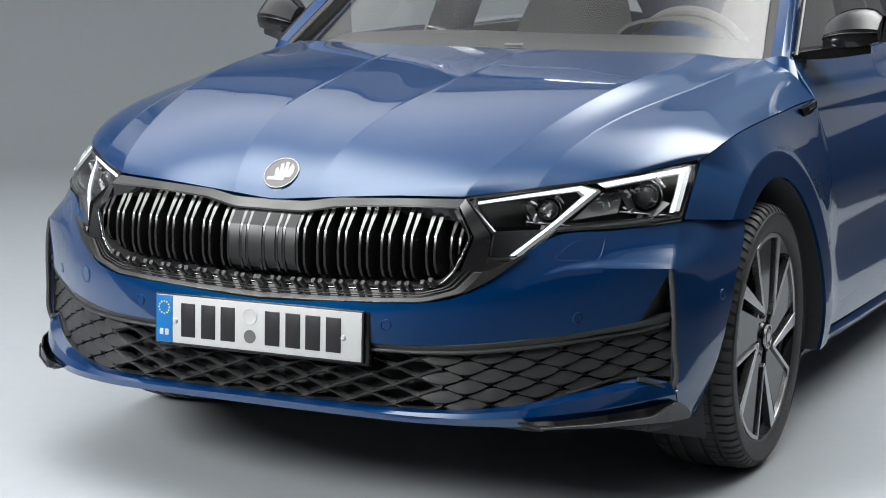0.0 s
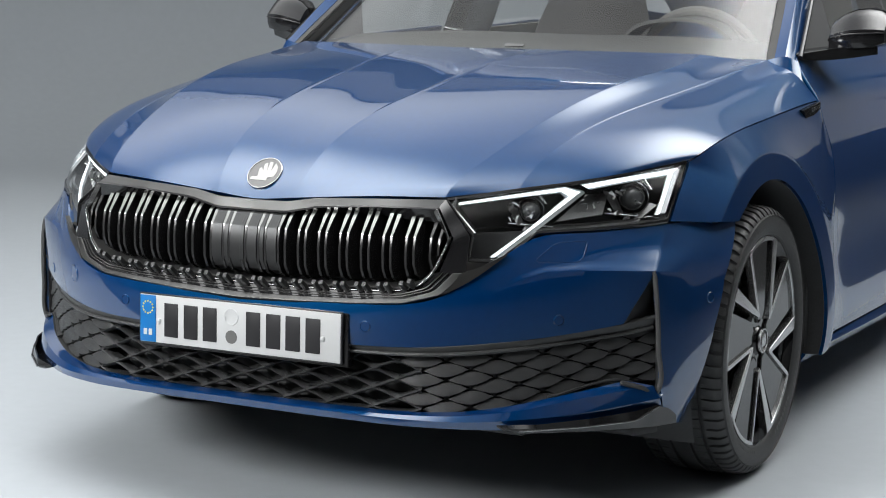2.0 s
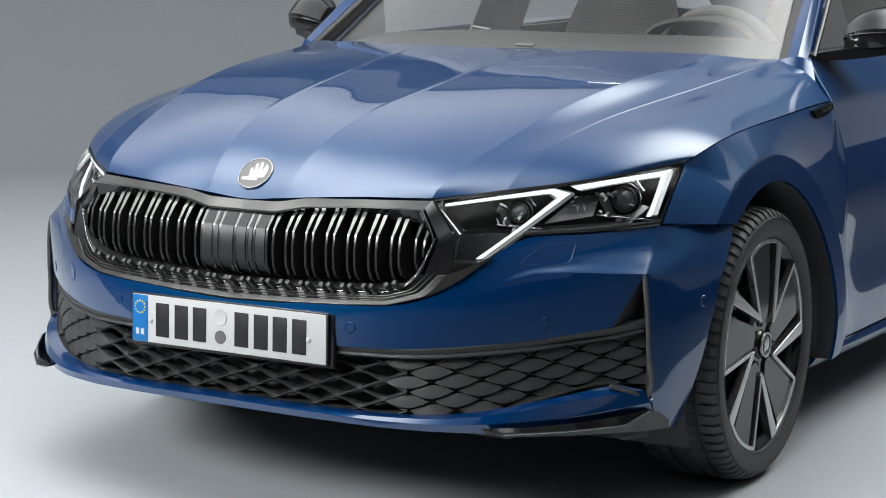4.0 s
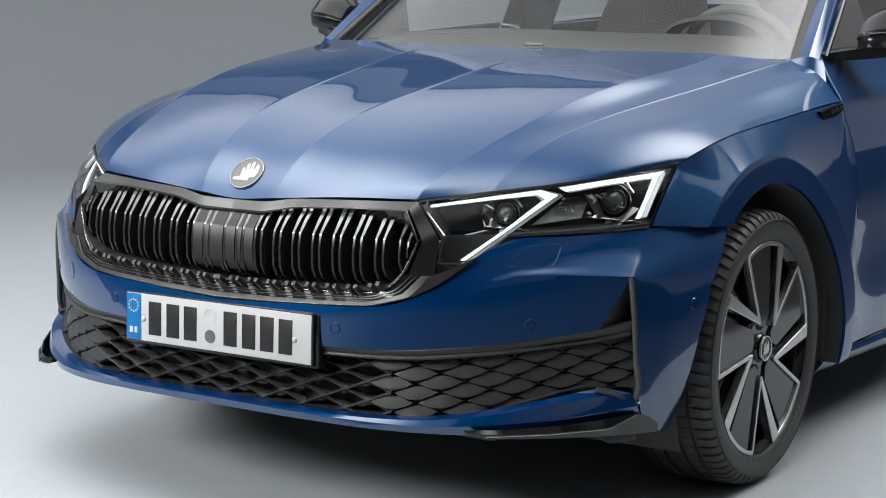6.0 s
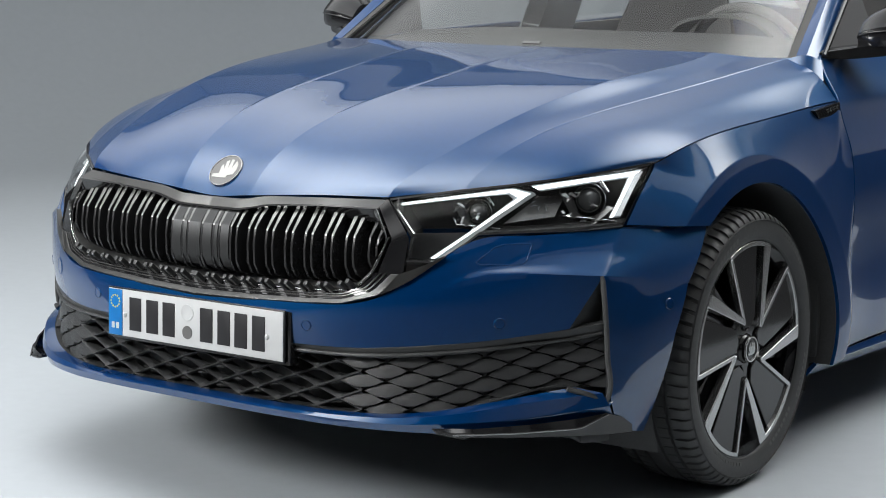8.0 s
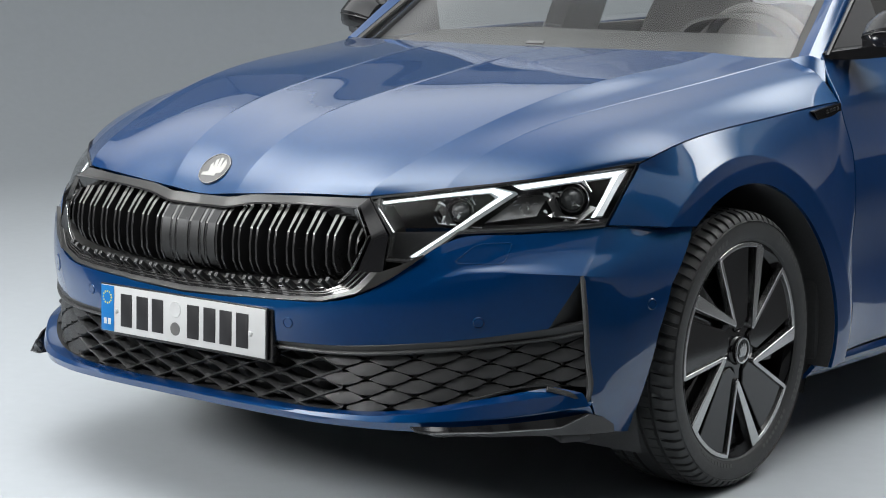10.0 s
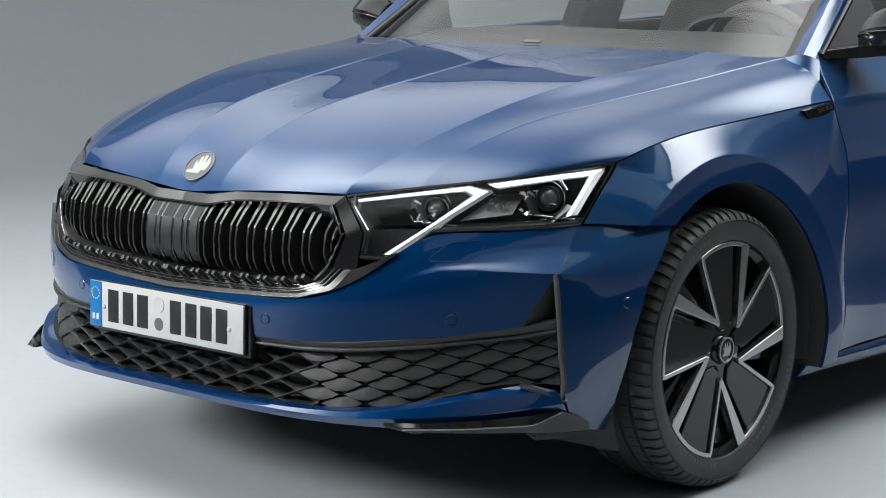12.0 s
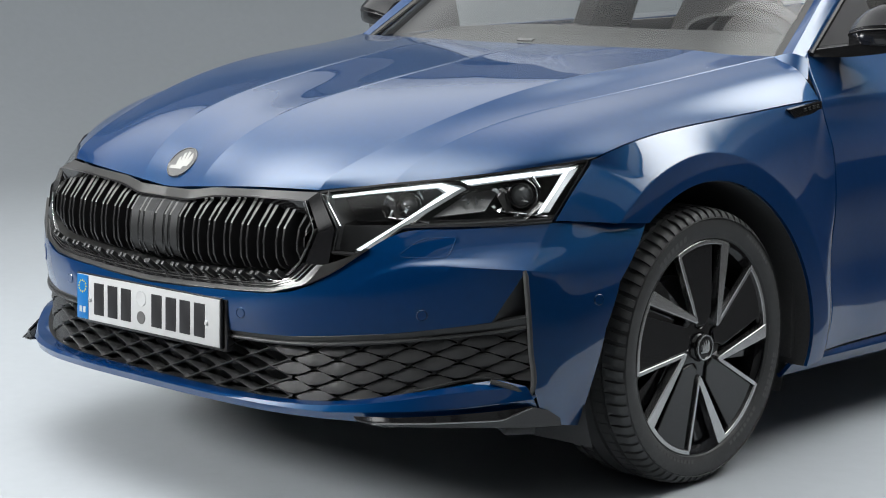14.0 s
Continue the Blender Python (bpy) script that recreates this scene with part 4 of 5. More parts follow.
# number plate with plain bars for its characters
plate = empty("number_plate", car, (0.0065, -0.9335, 0.434))
plate.rotation_euler = (radians(-2), 0, radians(0.9))
mesh_part("plate_holder", *box((0.530, 0.026, 0.116), (0.006, 0.018, -0.004), (0, 0, 0), 0.004), GLOSS, plate, "black plate holder")
mesh_part("plate_frame", *box((0.522, 0.006, 0.113), (0, 0, 0), (0, 0, 0), 0.002), INK, plate)
mesh_part("plate_face", *box((0.515, 0.004, 0.106), (0, -0.0025, 0), (0, 0, 0), 0.0015), WHITE, plate, "white plate face")
mesh_part("country_band", *box((0.042, 0.002, 0.104), (-0.2355, -0.0050, 0), (0, 0, 0), 0.0007), EUBLUE, plate, "blue country band")
for k in range(12):
    a = 2 * math.pi * k / 12
    mesh_part("band_star", *box((0.0034, 0.001, 0.0034), (-0.2355 + 0.0135 * math.cos(a), -0.0062, 0.025 + 0.0135 * math.sin(a)), (0, 45, 0)), YELLOW, plate)
for x, w in ((-0.2425, 0.009), (-0.2285, 0.009)):
    mesh_part("band_mark", *box((w, 0.001, 0.014), (x, -0.0062, -0.030), (0, 0, 0), 0.0003), WHITE, plate)
for x in (-0.174, -0.122, -0.072, 0.040, 0.091, 0.140, 0.190):
    mesh_part("character_bar", *box((0.036, 0.0016, 0.075), (x, -0.0050, 0.0), (0, 0, 0), 0.0006), INK, plate, "plain black bar")
mesh_part("round_seal", *revolve([(-0.0052, 0.0), (-0.0056, 0.012), (-0.0056, 0.0145), (-0.004, 0.015)], 32, "y", (-0.016, 0, -0.022)), BADGEGREY, plate, "small round foil seal")
mesh_part("round_seal", *revolve([(-0.0050, 0.0), (-0.0052, 0.016), (-0.0056, 0.0175), (-0.004, 0.018)], 32, "y", (-0.016, 0, 0.022)), WHITE, plate)
for x in (-0.207, 0.214):
    mesh_part("plate_screw", *revolve([(-0.0085, 0.0), (-0.008, 0.004), (-0.006, 0.006), (-0.004, 0.0065)], 16, "y", (x, 0, -0.004)), WHITE, plate, "white screw cap")

# grille
grille = empty("grille", car)
INNER = [(0, -0.876, 0.683), (0.092, -0.878, 0.684), (0.17, -0.866, 0.699), (0.30, -0.856, 0.708), (0.442, -0.838, 0.710), (0.472, -0.842, 0.650), (0.442, -0.860, 0.580), (0.415, -0.868, 0.553), (0.375, -0.876, 0.541), (0.30, -0.884, 0.537), (0.15, -0.894, 0.533), (0, -0.897, 0.531)]
OUTER = [(0, -0.864, 0.707), (0.092, -0.866, 0.708), (0.16, -0.855, 0.719), (0.30, -0.842, 0.725), (0.440, -0.797, 0.726), (0.507, -0.815, 0.655), (0.507, -0.834, 0.580), (0.470, -0.862, 0.536), (0.39, -0.890, 0.514), (0.30, -0.910, 0.510), (0.16, -0.925, 0.505), (0, -0.929, 0.500)]


def between(k):
    return [tuple(np.array(a) * (1 - k) + np.array(b) * k) for a, b in zip(INNER, OUTER)]


def whole(a, first, last):
    """A curve that begins or ends in the middle, carried on to the other side."""
    if first == 0:
        return np.concatenate([other_side(a)[:0:-1], a])
    return np.concatenate([a, other_side(a)[-2::-1]])


def band(lo, hi, first, last, lift=0.0, full=False):
    a, b = between(lo)[first:last], between(hi)[first:last]
    a, b = polyline(a, 70), polyline(b, 70)
    for p in (a, b):
        if first == 0:
            p[0] = in_middle(p[0])
        if last == 12:
            p[-1] = in_middle(p[-1])
    for _ in range(2):
        for p in (a, b):
            p[1:-1] = p[:-2] * 0.25 + p[1:-1] * 0.5 + p[2:] * 0.25
    if full:
        a, b = whole(a, first, last), whole(b, first, last)
    g = np.array([a, b]) + np.array((0, -lift, 0))
    return g.reshape(-1, 3), grid_faces(2, g.shape[1])


mesh_part("surround_top", *band(0.12, 1.0, 0, 5, full=True), SATIN, grille, "dark chrome upper surround", (0, -1, 0.2), solid=0.02, bevel=0.002)
mesh_part("surround_top_edge", *band(0.0, 0.14, 0, 5, 0.001, full=True), GLOSS, grille, "", (0, -1, 0), solid=0.03)
both("surround_side", *band(0.22, 1.0, 4, 7), GLOSS, grille, "gloss black surround beside the lamp", (0, -1, 0), solid=0.02)
mesh_part("surround_line", *band(0.03, 0.11, 4, 12, 0.003, full=True), CHROME, grille, "thin bright inner line", (0, -1, 0), solid=0.012, bevel=0.0015)
mesh_part("surround_groove", *band(0.12, 0.66, 6, 12, full=True), GLOSS, grille, "", (0, -1, 0), solid=0.02)
for k in (0.30, 0.46):
    mesh_part("groove_line", *band(k, k + 0.05, 6, 12, 0.002, full=True), SATIN, grille, "fine line in the black groove", (0, -1, 0), solid=0.006)
mesh_part("surround_bottom", *band(0.64, 0.97, 6, 12, 0.003, full=True), SATIN, grille, "satin dark lower surround", (0, -1, 0), solid=0.02, bevel=0.002)
tailp = ribbon([(0.500, -0.843, 0.580), (0.530, -0.822, 0.592), (0.575, -0.785, 0.618)], [(0.470, -0.866, 0.536), (0.515, -0.838, 0.562), (0.578, -0.783, 0.616)], 10)
both("surround_tail", *tailp, SATIN, grille, "", (0.4, -0.9, 0), solid=0.01)


def slat(x, w, front, zt, zb, back=None):
    """An upright bar of the grille, a wedge that widens inwards: a bright sloping top facet, a long face and a foot that curls back."""
    zk = min(0.6525, zt - 0.02)
    prof = [(front + 0.090, zt + 0.008, 1), (front + 0.050, zt + 0.006, 0.8), (front + 0.022, zk + 0.026, 0.45), (front + 0.002, zk + 0.002, 0.0), (front, zk - 0.002, 0), (front - 0.006, zk - 0.035, 0), (front - 0.005, zb + 0.034, 0), (front + 0.006, zb + 0.012, 0.1), (front + 0.03, zb, 0.5), (front + 0.09, zb, 1)]
    back = w * 2.0 if back is None else back
    v = []
    for s in (-1, 1):
        v += [(x + s * (w + (back - w) * k) / 2, a, b) for a, b, k in prof]
    n = len(prof)
    f = [tuple(range(n)), tuple(range(2 * n - 1, n - 1, -1))] + [(i, n + i, n + (i + 1) % n, (i + 1) % n) for i in range(n)]
    return v, f


def shine_tops(*slats):
    """Paints the overhead shine onto each slat's sloping top facet as a paler metal."""
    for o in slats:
        o.data.materials.append(SLATSHINE)
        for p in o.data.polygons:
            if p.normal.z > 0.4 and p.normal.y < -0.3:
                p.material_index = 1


def grille_front(x):
    return float(np.interp(abs(x), [0, 0.2, 0.35, 0.43, 0.47], [-0.904, -0.894, -0.876, -0.858, -0.845]))


def grille_top(x):
    return float(np.interp(abs(x), [0, 0.092, 0.17, 0.3, 0.43, 0.45], [0.686, 0.687, 0.701, 0.710, 0.712, 0.69]))


def grille_low_z(x):
    return float(np.interp(abs(x), [0, 0.15, 0.3, 0.375, 0.415, 0.442], [0.541, 0.543, 0.547, 0.551, 0.563, 0.59]))


PITCH, HALF = 0.0493, 0.0085
for k in range(0, 10):
    for s in (-1, 1):
        x = PITCH * k + s * HALF
        if x < 0:
            continue
        fr = grille_front(x) + (0.004 if k == 9 else 0.0)
        if k < 9:
            both("slat_foot", *box((0.0105, 0.034, 0.011), (x, fr - 0.012, grille_low_z(x) - 0.006), (-38, 0, 0), 0.003), PLASTIC, grille)
        if k == 9:
            both("slat", *slat(x, 0.006, fr, 0.700 - (0.03 if s > 0 else 0.0), 0.57 if s < 0 else 0.60), SLAT, grille, bevel=0.001)
        else:
            shine_tops(*both("slat", *slat(x, 0.0062, fr, grille_top(x) - 0.004, grille_low_z(x)), SLAT, grille, bevel=0.0008))
# satin plates between the slats of the middle block
for x, w in ((0.0, 0.0100), (0.02465, 0.0255), (PITCH, 0.0100), (0.0740, 0.0250)):
    spec = ("centre_block_plate", *slat(x, w, grille_front(x) - 0.001, 0.683, 0.548, w), BLOCK, grille)
    if x:
        both(*spec, bevel=0.0008)
    else:
        mesh_part(*spec, bevel=0.0008)
mesh_part("grille_backing", *box((0.92, 0.02, 0.22), (0, -0.79, 0.62), (-8, 0, 0), 0.004), DARK, grille)

shelf = [tuple(np.array(p) + (0, 0.002, 0.004)) for p in INNER[5:]]
sa, sc = polyline(shelf, 60), polyline([(x * 0.97, -0.795, z) for x, y, z in shelf], 60)
mesh_part("grille_shelf", *ribbon(list(whole(sa, 5, 12)), list(whole(sc, 5, 12)), 120), SHELF, grille, "satin grey inner ledge", (0, 0, 1), solid=0.003)

# bonnet badge: a plain disc with a ring and a plain wing shape
badge = empty("bonnet_badge", car, (0.003, -0.8185, 0.757))
badge.rotation_euler = (radians(-44), 0, 0)
mesh_part("badge_ring", *revolve([(-0.003, 0.0395), (-0.0045, 0.0400), (-0.0045, 0.0415), (-0.003, 0.0425), (0.004, 0.043)], 48, "y"), CHROME, badge, "bright ring")
mesh_part("badge_disc", *revolve([(-0.0030, 0.0), (-0.0030, 0.0394), (0.0, 0.040)], 48, "y"), BADGEGREY, badge)
arrow = [(-0.030, -0.020), (0.012, -0.020), (0.012, -0.012), (0.026, -0.010), (0.030, 0.004), (0.027, 0.018), (0.018, 0.028), (0.014, 0.006), (0.010, 0.030), (0.002, 0.031), (0.004, 0.006), (-0.003, 0.028), (-0.010, 0.024), (-0.006, 0.004), (-0.014, 0.016), (-0.018, 0.010), (-0.014, -0.010), (-0.030, -0.012)]
n = len(arrow)
v = [(a, -0.0038, b) for a, b in arrow] + [(a, -0.002, b) for a, b in arrow]
f = [tuple(range(n)), tuple(range(2 * n - 1, n - 1, -1))] + [(i, n + i, n + (i + 1) % n, (i + 1) % n) for i in range(n)]
mesh_part("badge_relief", v, f, PALE, badge, "plain raised chrome wing shape")

# headlights
def headlights():
    pair = (empty("headlight", car), empty("headlight", car))
    TOP = [(0.441, -0.792, 0.724), (0.55, -0.702, 0.741), (0.64, -0.614, 0.752), (0.72, -0.50, 0.765), (0.796, -0.328, 0.780)]
    BOT = [(0.512, -0.812, 0.657), (0.612, -0.716, 0.657), (0.70, -0.620, 0.659), (0.765, -0.535, 0.662), (0.806, -0.458, 0.665)]
    g = loft([TOP, [tuple((np.array(a) + np.array(b)) / 2 + (0.006, -0.007, 0)) for a, b in zip(TOP, BOT)], BOT], [0, 0, 0], 40, 6)
    lens = both("lamp_lens", g.reshape(-1, 3), grid_faces(g.shape[0], 40), LENS, pair, "clear lamp lens", (0.6, -0.8, 0))
    TOOTH = [[(0.512, -0.812, 0.657), (0.56, -0.767, 0.657), (0.612, -0.716, 0.657)], [(0.508, -0.824, 0.606), (0.53, -0.803, 0.602), (0.562, -0.777, 0.600)]]
    lens += both("lamp_lens", *ribbon(*TOOTH, 16), LENS, pair, "", (0.6, -0.8, 0))
    for o in lens:
        o.visible_shadow = False
    back = np.array((-0.020, 0.045, 0.0))
    gb = g + back * 2.3
    both("lamp_bezel", gb.reshape(-1, 3), grid_faces(g.shape[0], 40), LAMPBLACK, pair, "dark lamp bezel", (0.6, -0.8, 0), solid=0.004)
    tb = [[tuple(np.array(p) + back * 0.8) for p in r] for r in TOOTH]
    both("lamp_bezel", *ribbon(*tb, 16), LAMPBLACK, pair, "", (0.6, -0.8, 0), solid=0.004)
    # walls from the lens rim back to the bezel
    loop = [TOP[0], TOP[1], TOP[2], TOP[3], TOP[4], BOT[4], BOT[3], BOT[2], BOT[1], TOOTH[1][2], TOOTH[1][0], BOT[0], TOP[0]]
    p = polyline(loop, 120)
    v = np.concatenate([p, p + back * 2.3])
    both("lamp_rim_wall", v, grid_faces(2, 120), DARK, pair)
    q = polyline(loop, 160)
    ring = [q + 0.0045 * (math.cos(a) * np.array((0.6, -0.8, 0)) + math.sin(a) * np.array((0, 0, 1.0))) for a in np.linspace(0, 2 * math.pi, 6, endpoint=False)]
    both("lamp_gasket", np.array(ring).transpose(1, 0, 2).reshape(-1, 3), grid_faces(160, 6, True), GLOSS, pair, "black lamp edge")

    def strip(name, a, b, mat, label=""):
        if mat is LED:
            # a narrow glowing line along the middle of a frosted guide
            c, d = ([tuple((1 - k) * np.array(p) + k * np.array(q) + (0.0012, -0.0018, 0)) for p, q in zip(a, b)] for k in (0.16, 0.76))
            both("light_guide", *ribbon(a, b, 20), FROST, pair, "frosted light guide", (0.6, -0.8, 0), solid=0.006)
            a, b = c, d
        both(name, *ribbon(a, b, 20), mat, pair, label, (0.6, -0.8, 0), solid=0.006)

    IN = np.array((-0.004, 0.006, 0))

    def P(*pts):
        return [tuple(np.array(k) + IN) for k in pts]

    strip("light_strip", P((0.461, -0.781, 0.7185), (0.55, -0.705, 0.733), (0.636, -0.622, 0.7465)), P((0.462, -0.783, 0.712), (0.55, -0.707, 0.724), (0.628, -0.630, 0.7325)), LED, "white light strip")
    strip("light_strip", P((0.636, -0.622, 0.7465), (0.659, -0.580, 0.7345)), P((0.628, -0.630, 0.7325), (0.640, -0.616, 0.7180)), LED)
    strip("light_strip", P((0.659, -0.580, 0.7345), (0.612, -0.690, 0.676), (0.551, -0.778, 0.610)), P((0.637, -0.618, 0.724), (0.596, -0.704, 0.668), (0.540, -0.788, 0.610)), LED)
    strip("light_strip", P((0.660, -0.592, 0.7505), (0.72, -0.490, 0.7610), (0.7945, -0.360, 0.7725)), P((0.676, -0.572, 0.7370), (0.72, -0.498, 0.7455), (0.780, -0.398, 0.7560)), LED)
    strip("light_strip", P((0.7872, -0.379, 0.7645), (0.7935, -0.429, 0.726), (0.7985, -0.482, 0.684)), P((0.7790, -0.399, 0.7560), (0.7860, -0.442, 0.722), (0.7925, -0.493, 0.684)), LED)
    strip("light_guide", P((0.7945, -0.360, 0.7685), (0.8010, -0.415, 0.730), (0.8060, -0.470, 0.684)), P((0.7872, -0.379, 0.7645), (0.7935, -0.429, 0.726), (0.7985, -0.482, 0.684)), FROST, "frosted light guide edge")
    # clear guide beside the strips
    strip("light_guide", P((0.662, -0.576, 0.729), (0.615, -0.688, 0.668), (0.556, -0.774, 0.606)), P((0.659, -0.580, 0.7345), (0.612, -0.690, 0.676), (0.551, -0.778, 0.610)), FROST, "frosted light guide edge")
    strip("lamp_bottom_line", P((0.612, -0.712, 0.662), (0.70, -0.617, 0.664), (0.80, -0.470, 0.670)), P((0.612, -0.713, 0.659), (0.70, -0.618, 0.661), (0.80, -0.471, 0.667)), CHROME)
    strip("lamp_bottom_line", P((0.625, -0.690, 0.669), (0.70, -0.605, 0.670), (0.795, -0.470, 0.676)), P((0.625, -0.690, 0.6675), (0.70, -0.605, 0.6685), (0.795, -0.470, 0.6745)), CHROME)
    strip("lamp_inner_line", P((0.447, -0.790, 0.717), (0.514, -0.809, 0.661)), P((0.450, -0.788, 0.716), (0.517, -0.807, 0.6615)), CHROME)
    # projector units
    for c, s in (((0.568, -0.652, 0.694), 0.95), ((0.722, -0.462, 0.712), 1.2)):
        m = look(c, (c[0] + 0.42, c[1] - 0.9, c[2] + 0.05))

        def turned(profile, n=32):
            v, f = revolve(profile, n)
            return [tuple(m @ Vector((b, d, -a))) for a, b, d in v], f

        both("projector_bowl", *turned([(0.004, 0.031 * s), (0.006, 0.0295 * s), (-0.004, 0.027 * s), (-0.030, 0.020 * s)]), REFLECT, pair, "bright projector bowl")
        both("projector_ring", *turned([(0.010, 0.0235 * s), (0.012, 0.0222 * s), (0.008, 0.021 * s), (-0.02, 0.0205 * s)]), LAMPBLACK, pair, "black projector ring")
        both("projector_lens", *turned([(0.018, 0.0), (0.0165, 0.008 * s), (0.012, 0.015 * s), (0.004, 0.0205 * s), (-0.006, 0.021 * s)]), PROJ, pair, "dark glass projector lens")
        # faceted frame: thin bright blades round the bowl, each turned its own way
        for k, (a0, a1, r0, r1, tip) in enumerate(((-62, 12, 0.033, 0.060, 0.012), (118, 158, 0.034, 0.042, 0.008), (196, 262, 0.034, 0.047, 0.014), (270, 292, 0.036, 0.058, 0.006))):
            b0, b1 = math.radians(a0), math.radians(a1)
            q = [(r0 * math.cos(b0), r0 * math.sin(b0), 0.0), (r0 * math.cos(b1), r0 * math.sin(b1), 0.0), (r1 * math.cos(b1) * 0.9, min(r1 * math.sin(b1), 0.022), -tip), (r1 * math.cos(b0), max(r1 * math.sin(b0), -0.034), -tip * 0.4)]
            v = [tuple(m @ Vector((x * s, y * s, z))) for x, y, z in q]
            both("projector_facet", v, [(0, 1, 2, 3)], REFLECT if k % 2 else STEEL, pair, "bright angled facet", solid=0.0025)
        both("projector_shelf", *[([tuple(m @ (Vector((0, -0.036 * s, 0.004)) + Vector(k))) for k in q[0]], q[1]) for q in [box((0.10 * s, 0.004, 0.020), (0, 0, 0), (25, 0, 4), 0.001)]][0], REFLECT, pair, "bright shelf")
    w = [(0.628, -0.645, 0.671), (0.70, -0.560, 0.682), (0.690, -0.505, 0.722), (0.662, -0.560, 0.722)]
    v = [tuple(np.array(k) + (-0.012, 0.016, 0)) for k in w]
    both("reflector_wedge", v, [(0, 1, 2, 3)], STEEL, pair, "grey reflector wedge", (0.6, -0.8, 0), solid=0.004)
    # cut-glass pieces round the projectors and on the wedge
    rng = random.Random(5)
    for c, reach, count in (((0.560, -0.690, 0.692), 0.034, 9), ((0.668, -0.560, 0.712), 0.022, 8), ((0.716, -0.505, 0.706), 0.042, 12)):
        for k in range(count):
            a = rng.uniform(0, 2 * math.pi)
            d = reach * rng.uniform(0.55, 1.0)
            m = pose(c[0] + 0.72 * d * math.cos(a), c[1] + 0.69 * d * math.cos(a), c[2] + 0.62 * d * math.sin(a), rng.uniform(-50, 50), rng.uniform(-70, 70), rng.uniform(0, 80))
            w, h, q = rng.uniform(0.004, 0.010), rng.uniform(0.003, 0.006), rng.uniform(0.3, 0.8)
            v = [(-w, -h, 0), (w, -h * q, 0), (w * q, h, 0), (-w * 0.8, h * 0.7, 0.002), (0, 0, 0.003)]
            both("reflector_piece", [tuple(m @ Vector(p)) for p in v], [(0, 1, 4), (1, 2, 4), (2, 3, 4), (3, 0, 4), (3, 2, 1, 0)], (REFLECT, FROST, STEEL)[k % 3], pair, "bright cut-glass piece", sharp=5)
    strip("tooth_line", P((0.512, -0.812, 0.652), (0.509, -0.824, 0.610)), P((0.515, -0.809, 0.652), (0.512, -0.821, 0.612)), CHROME)
    strip("tooth_line", P((0.512, -0.822, 0.609), (0.545, -0.790, 0.605)), P((0.512, -0.822, 0.611), (0.545, -0.790, 0.607)), CHROME)


headlights()


